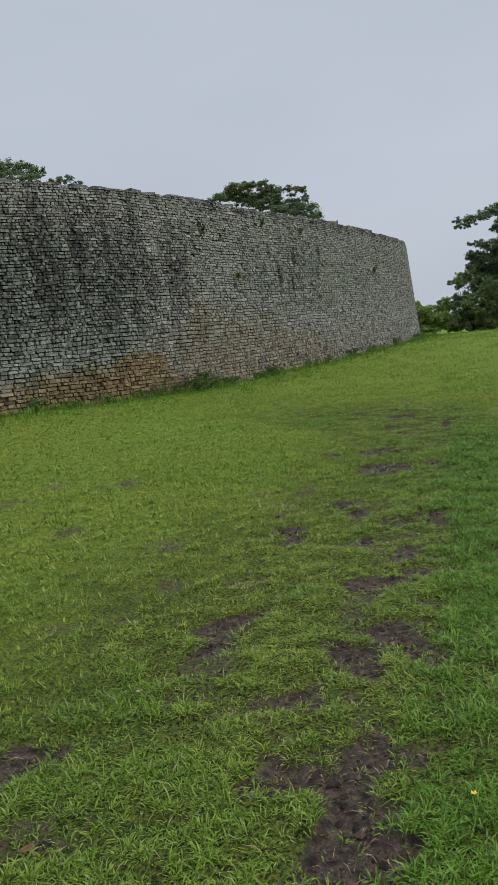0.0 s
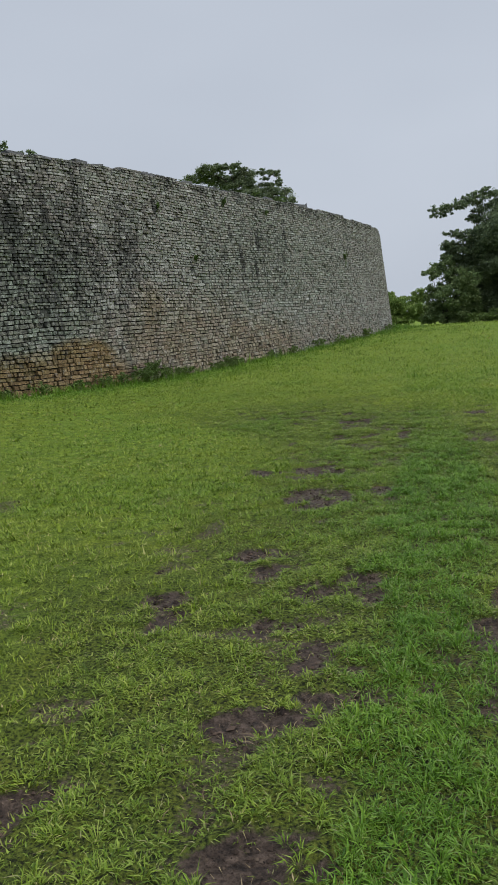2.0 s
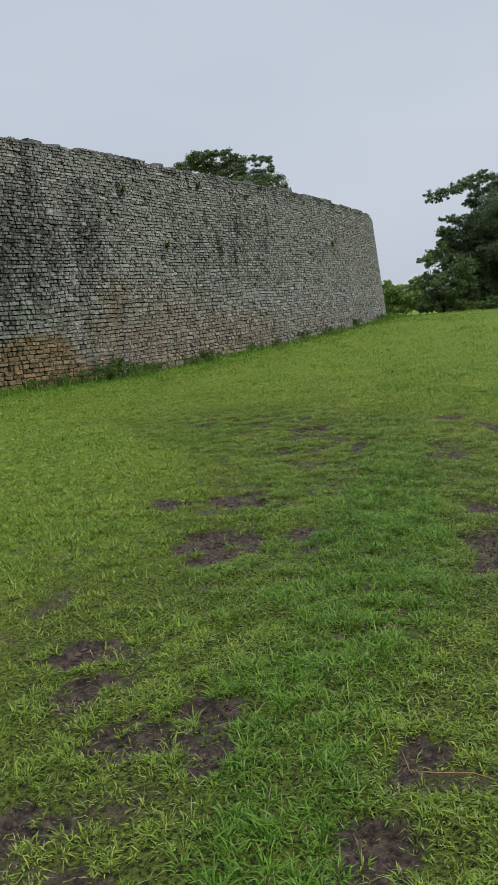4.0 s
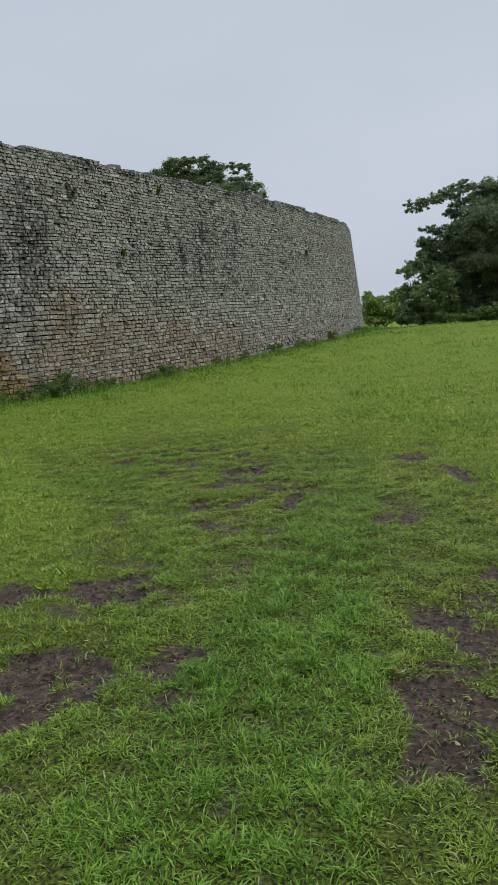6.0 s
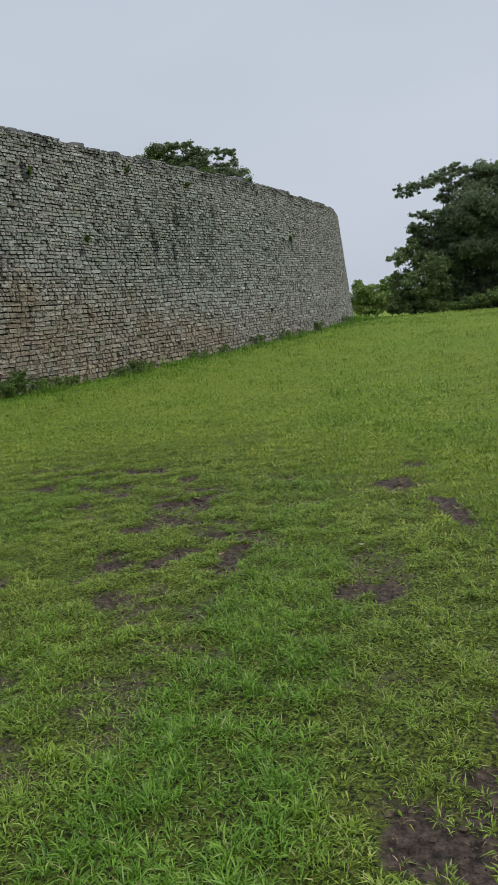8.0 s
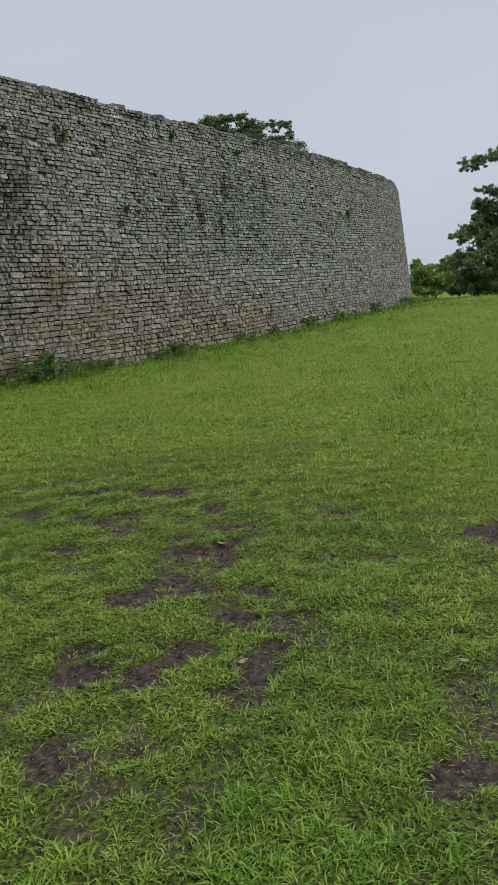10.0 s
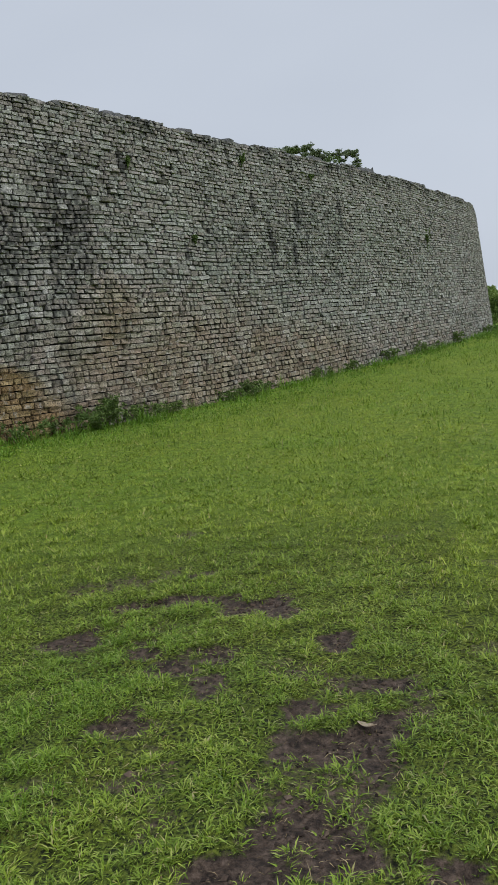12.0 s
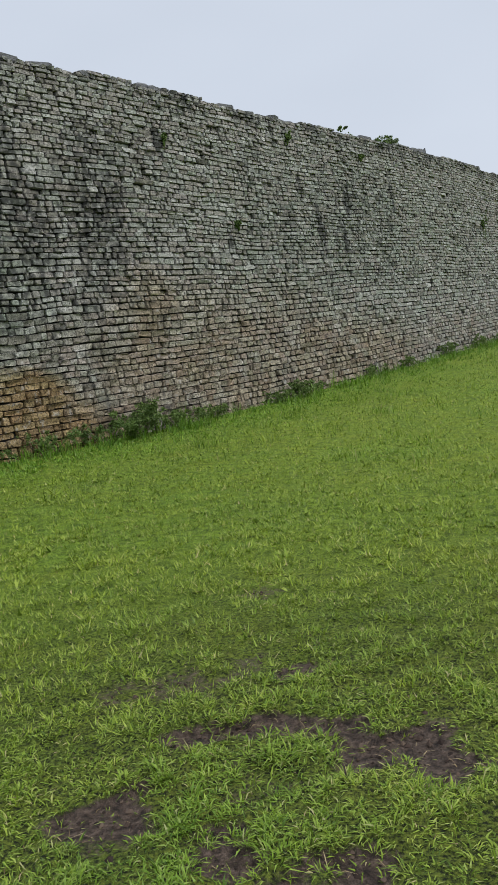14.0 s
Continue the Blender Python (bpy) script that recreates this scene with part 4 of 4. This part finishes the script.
tree("dark_tree", (-40.7, 50), (-39.1, 50, 12.5),
     [(-40.3, 51.4, 16.4, 1.45, 0.53), (-38.8, 51.5, 16.1, 1.24, 0.52), (-37.2, 51.1, 15.5, 0.75, 0.42), (-37.2, 48.1, 14.7, 1.8, 0.45), (-35.6, 48.2, 14.3, 1.06, 0.35), (-40.6, 49.3, 16.0, 1.89, 0.76)],
     LEAF_ACACIA, 0.1, 520, 28, "dark spreading tree top showing above the wall", "tree", 0.3, 0.5, 1)
tree("small_tree", (-34.5, 48), (-33.2, 48, 11.5),
     [(-32.9, 47.1, 13.5, 0.68, 0.25), (-32.6, 48.0, 13.7, 0.77, 0.26), (-31.7, 48.0, 13.3, 0.51, 0.17)],
     LEAF_ACACIA, 0.1, 520, 29, "low dark tree top just above the wall", "tree", 0.2, 0.5, 1)


# ---- weeds at the wall's foot and in its joints ----
def weed(name, place, width, height, seed, label, category="weed", mat=None, stalks=7):
    r = np.random.default_rng(seed)
    root = new(name)
    root.location = place
    tagged(root, label, category)
    cl = []
    for _ in range(stalks):
        d = r.normal(0, 0.45, 2) * width
        top = Vector((d[0], d[1], height * r.uniform(0.5, 1.0)))
        v, f = tube(limb_line((d[0] * 0.2, d[1] * 0.2, -0.03), top, r, 0.08, 4), [0.009, 0.008, 0.007, 0.005, 0.003], 5)
        part("stem", quick_mesh("stem", v, f, LEAF_WEED, True), root)
        cl.append((top.x, top.y, top.z * 0.75, width * 0.33, height * 0.28))
    v, f = leaf_cloud(cl, 0.028, 2100, r, 0.8, 5)
    v[:, 2] = np.maximum(v[:, 2], 0.0) if name != "wall_plant" else v[:, 2]
    part("leaves", quick_mesh("leaves", v, f, mat or LEAF_WEED), root)


for i, (wy, off, width, height) in enumerate([
        (15.2, .25, .45, .4), (16.4, .2, .3, .3), (17.6, .2, .4, .35), (18.9, .2, .3, .3), (19.8, .2, .35, .4), (20.9, .22, .45, .4),
        (21.5, .25, .55, .5), (22.0, .25, .6, .6), (22.6, .25, .5, .42), (23.6, .2, .35, .3), (25.6, .22, .4, .3), (26.3, .25, .55, .38),
        (26.9, .2, .4, .3), (29.5, .2, .4, .35), (31.5, .2, .45, .35), (34.0, .2, .4, .4), (36.5, .2, .5, .4), (40.0, .2, .5, .45), (44.0, .2, .5, .4)]):
    wx = float(face_x(wy)) + off
    weed("weed", (wx, wy, float(land(wx, wy)) - 0.01), width, height, 60 + i, "leafy dark green weed growing against the wall's foot")

for i, (wy, share, width, height) in enumerate([(27.9, .925, .13, .3), (23.85, .84, .11, .22), (38.8, .66, .08, .8), (25.6, .6, .1, .2), (31.2, .9, .1, .14), (33.1, 1.0, .35, .22), (30.4, 1.0, .16, .1)]):
    p, turn = wall_frame(run_at(wy), share, 0.05)
    weed("wall_plant", (p[0], p[1], p[2] - height / 2 if share < 1 else p[2] - 0.03), width, height, 90 + i, "small dark green plant rooted in a wall joint", "plant", stalks=5)


# ---- litter on the lawn ----
def fallen_leaf(x, y, size, turn, mat, label, seed):
    r = random.Random(seed)
    bm = bmesh.new()
    n, rows = 8, []
    for i in range(n + 1):
        t = i / n
        half = 0.22 * math.sin(math.pi * min(1, t * 0.93 + 0.04)) ** 0.8
        curl = 0.16 * (2 * t - 1) ** 2
        rows.append([bm.verts.new(((t - 0.5), s * half + r.uniform(-0.02, 0.02), curl + abs(s) * 0.18 * half * 2)) for s in (-1, 0, 1)])
    for a, b in zip(rows, rows[1:]):
        for j in range(2):
            bm.faces.new((a[j], a[j + 1], b[j + 1], b[j]))
    bmesh.ops.solidify(bm, geom=bm.faces[:], thickness=0.02)
    bmesh.ops.scale(bm, vec=(size, size, size), verts=bm.verts)
    me = bpy.data.meshes.new("dry_leaf")
    bm.to_mesh(me)
    bm.free()
    me.materials.append(mat)
    ob = new("dry_leaf", me)
    bare = float(worn(np.array([x]), np.array([y]))[0])
    ob.matrix_world = pose(x, y, float(land(x, y)) + 0.004 + 0.03 * (1 - bare), r.uniform(-12, 12), r.uniform(-12, 12), turn)
    tagged(ob, label, "leaf", "fallen leaves on the lawn")


for i, (lx, ly, size, turn, kind) in enumerate([
        (-1.65, 1.77, 0.054, 60, 'D'), (-1.85, 2.81, 0.037, 20, 'P'), (-1.99, 2.24, 0.034, 120, 'D'), (-0.42, 8.51, 0.04, 40, 'P'), (-0.15, 8.02, 0.034, 130, 'P'), (-1.53, 8.62, 0.051, 10, 'D'), (-1.97, 8.56, 0.038, 30, 'P'), (-1.57, 8.58, 0.062, 5, 'D'), (-0.5, 8.43, 0.029, 80, 'D'),
        (-0.44, 8.5, 0.044, 150, 'D'), (-0.37, 8.69, 0.035, 20, 'D'), (-0.15, 11.26, 0.036, 0, 'P'), (-1.89, 11.52, 0.027, 30, 'P'), (-1.03, 11.72, 0.042, 170, 'P'), (-0.96, 11.34, 0.028, 60, 'D'), (-1.89, 11.54, 0.045, 35, 'P'), (-1.68, 11.26, 0.04, 70, 'D'), (-2.63, 12.93, 0.082, 172, 'P')]):
    fallen_leaf(lx, ly, size, turn, DRY_LEAF if kind == 'D' else PALE_LEAF, 'brown curled dry leaf lying on the grass' if kind == 'D' else 'pale bleached dry leaf lying on the grass', 40 + i)


def fallen_twig(line):
    r = random.Random(5)
    bx, by = line[1]
    root = new("fallen_twig")
    root.location = (bx, by, float(land(bx, by)))
    tagged(root, "thin brown dry twig lying on the worn grass", "twig")
    pts = [(x - bx, y - by, float(land(x, y) - land(bx, by)) + 0.016 + r.uniform(0, 0.008)) for x, y in line]
    v, f = tube(pts[1:], [0.0024, 0.0022, 0.0018, 0.0012], 6)
    part("stem", quick_mesh("stem", v, f, DRY_LEAF, True), root)
    v, f = tube([pts[1], pts[0]], [0.0018, 0.0012], 6)
    part("side_shoot", quick_mesh("side_shoot", v, f, DRY_LEAF, True), root)


fallen_twig([(-0.37, 5.99), (-0.33, 5.89), (-0.24, 5.90), (-0.14, 5.92), (-0.06, 5.90)])


def small_flower(x, y):
    z = float(land(x, y))
    root = new("yellow_flower")
    root.location = (x, y, z)
    tagged(root, "small yellow wild flower among the grass", "flower")
    v, f = tube([(0, 0, -0.01), (0.004, 0, 0.05), (0, 0, 0.1)], [0.002, 0.002, 0.0015], 5)
    part("stem", quick_mesh("stem", v, f, LEAF_WEED), root)
    for i in range(5):
        a = 2 * math.pi * i / 5
        bm = bmesh.new()
        bmesh.ops.create_icosphere(bm, subdivisions=1, radius=0.006)
        bmesh.ops.scale(bm, vec=(1, 0.6, 0.25), verts=bm.verts)
        me = bpy.data.meshes.new("petal")
        bm.to_mesh(me)
        bm.free()
        me.materials.append(PETAL)
        ob = part("petal", me, root)
        ob.matrix_basis = pose(0.006 * math.cos(a), 0.006 * math.sin(a), 0.1, 0, -20, math.degrees(a))


small_flower(-0.34, 2.25)


# ---- the nearest blocks of the wall, one by one ----
def unit_block(r):
    """One block a metre long and high, its face to -y, 1 deep."""
    u, v = block_rings(r, 1)
    verts = np.zeros((24, 3))
    for ring, (shrink, out) in enumerate(((1.0, 1.0), (1.0, 0.11), (0.92, 0.0))):
        verts[ring * 8:ring * 8 + 8, 0] = (u[0] - 0.5) * shrink
        verts[ring * 8:ring * 8 + 8, 2] = (v[0] - 0.5) * shrink
        verts[ring * 8:ring * 8 + 8, 1] = out + (r.normal(0, 0.07, 8) if ring else 0)
    return quick_mesh("block", verts, BLOCK_FACES, GRANITE)


block_kinds = [unit_block(rng) for _ in range(24)]
for s0, w, k, proud in blocks[is_part]:
    k = int(k)
    lo, hi = course_cuts[k], course_cuts[k + 1]
    sm = s0 + w / 2
    share = float(course_line(np.array([sm]), np.array([(lo + hi) / 2]))[0])
    p, turn = wall_frame(sm, share, proud + 0.01)
    full = float(np.interp(sm, run, foot_z))
    tall = (hi - lo) * (float(top_z(p[1])) - full) * 0.9
    side = float(course_line(np.array([sm + 0.1]), np.array([share]))[0] - course_line(np.array([sm]), np.array([share]))[0])
    p2, _ = wall_frame(sm + 0.1, share + side, proud)
    ob = part("block", block_kinds[rng.integers(24)], wall)
    slope = math.degrees(math.atan2(p2[2] - p[2], 0.1))
    ob.matrix_basis = pose(p[0], p[1], p[2], 0, -slope, turn) @ Matrix.Diagonal((w - 0.018, 0.13, tall, 1))
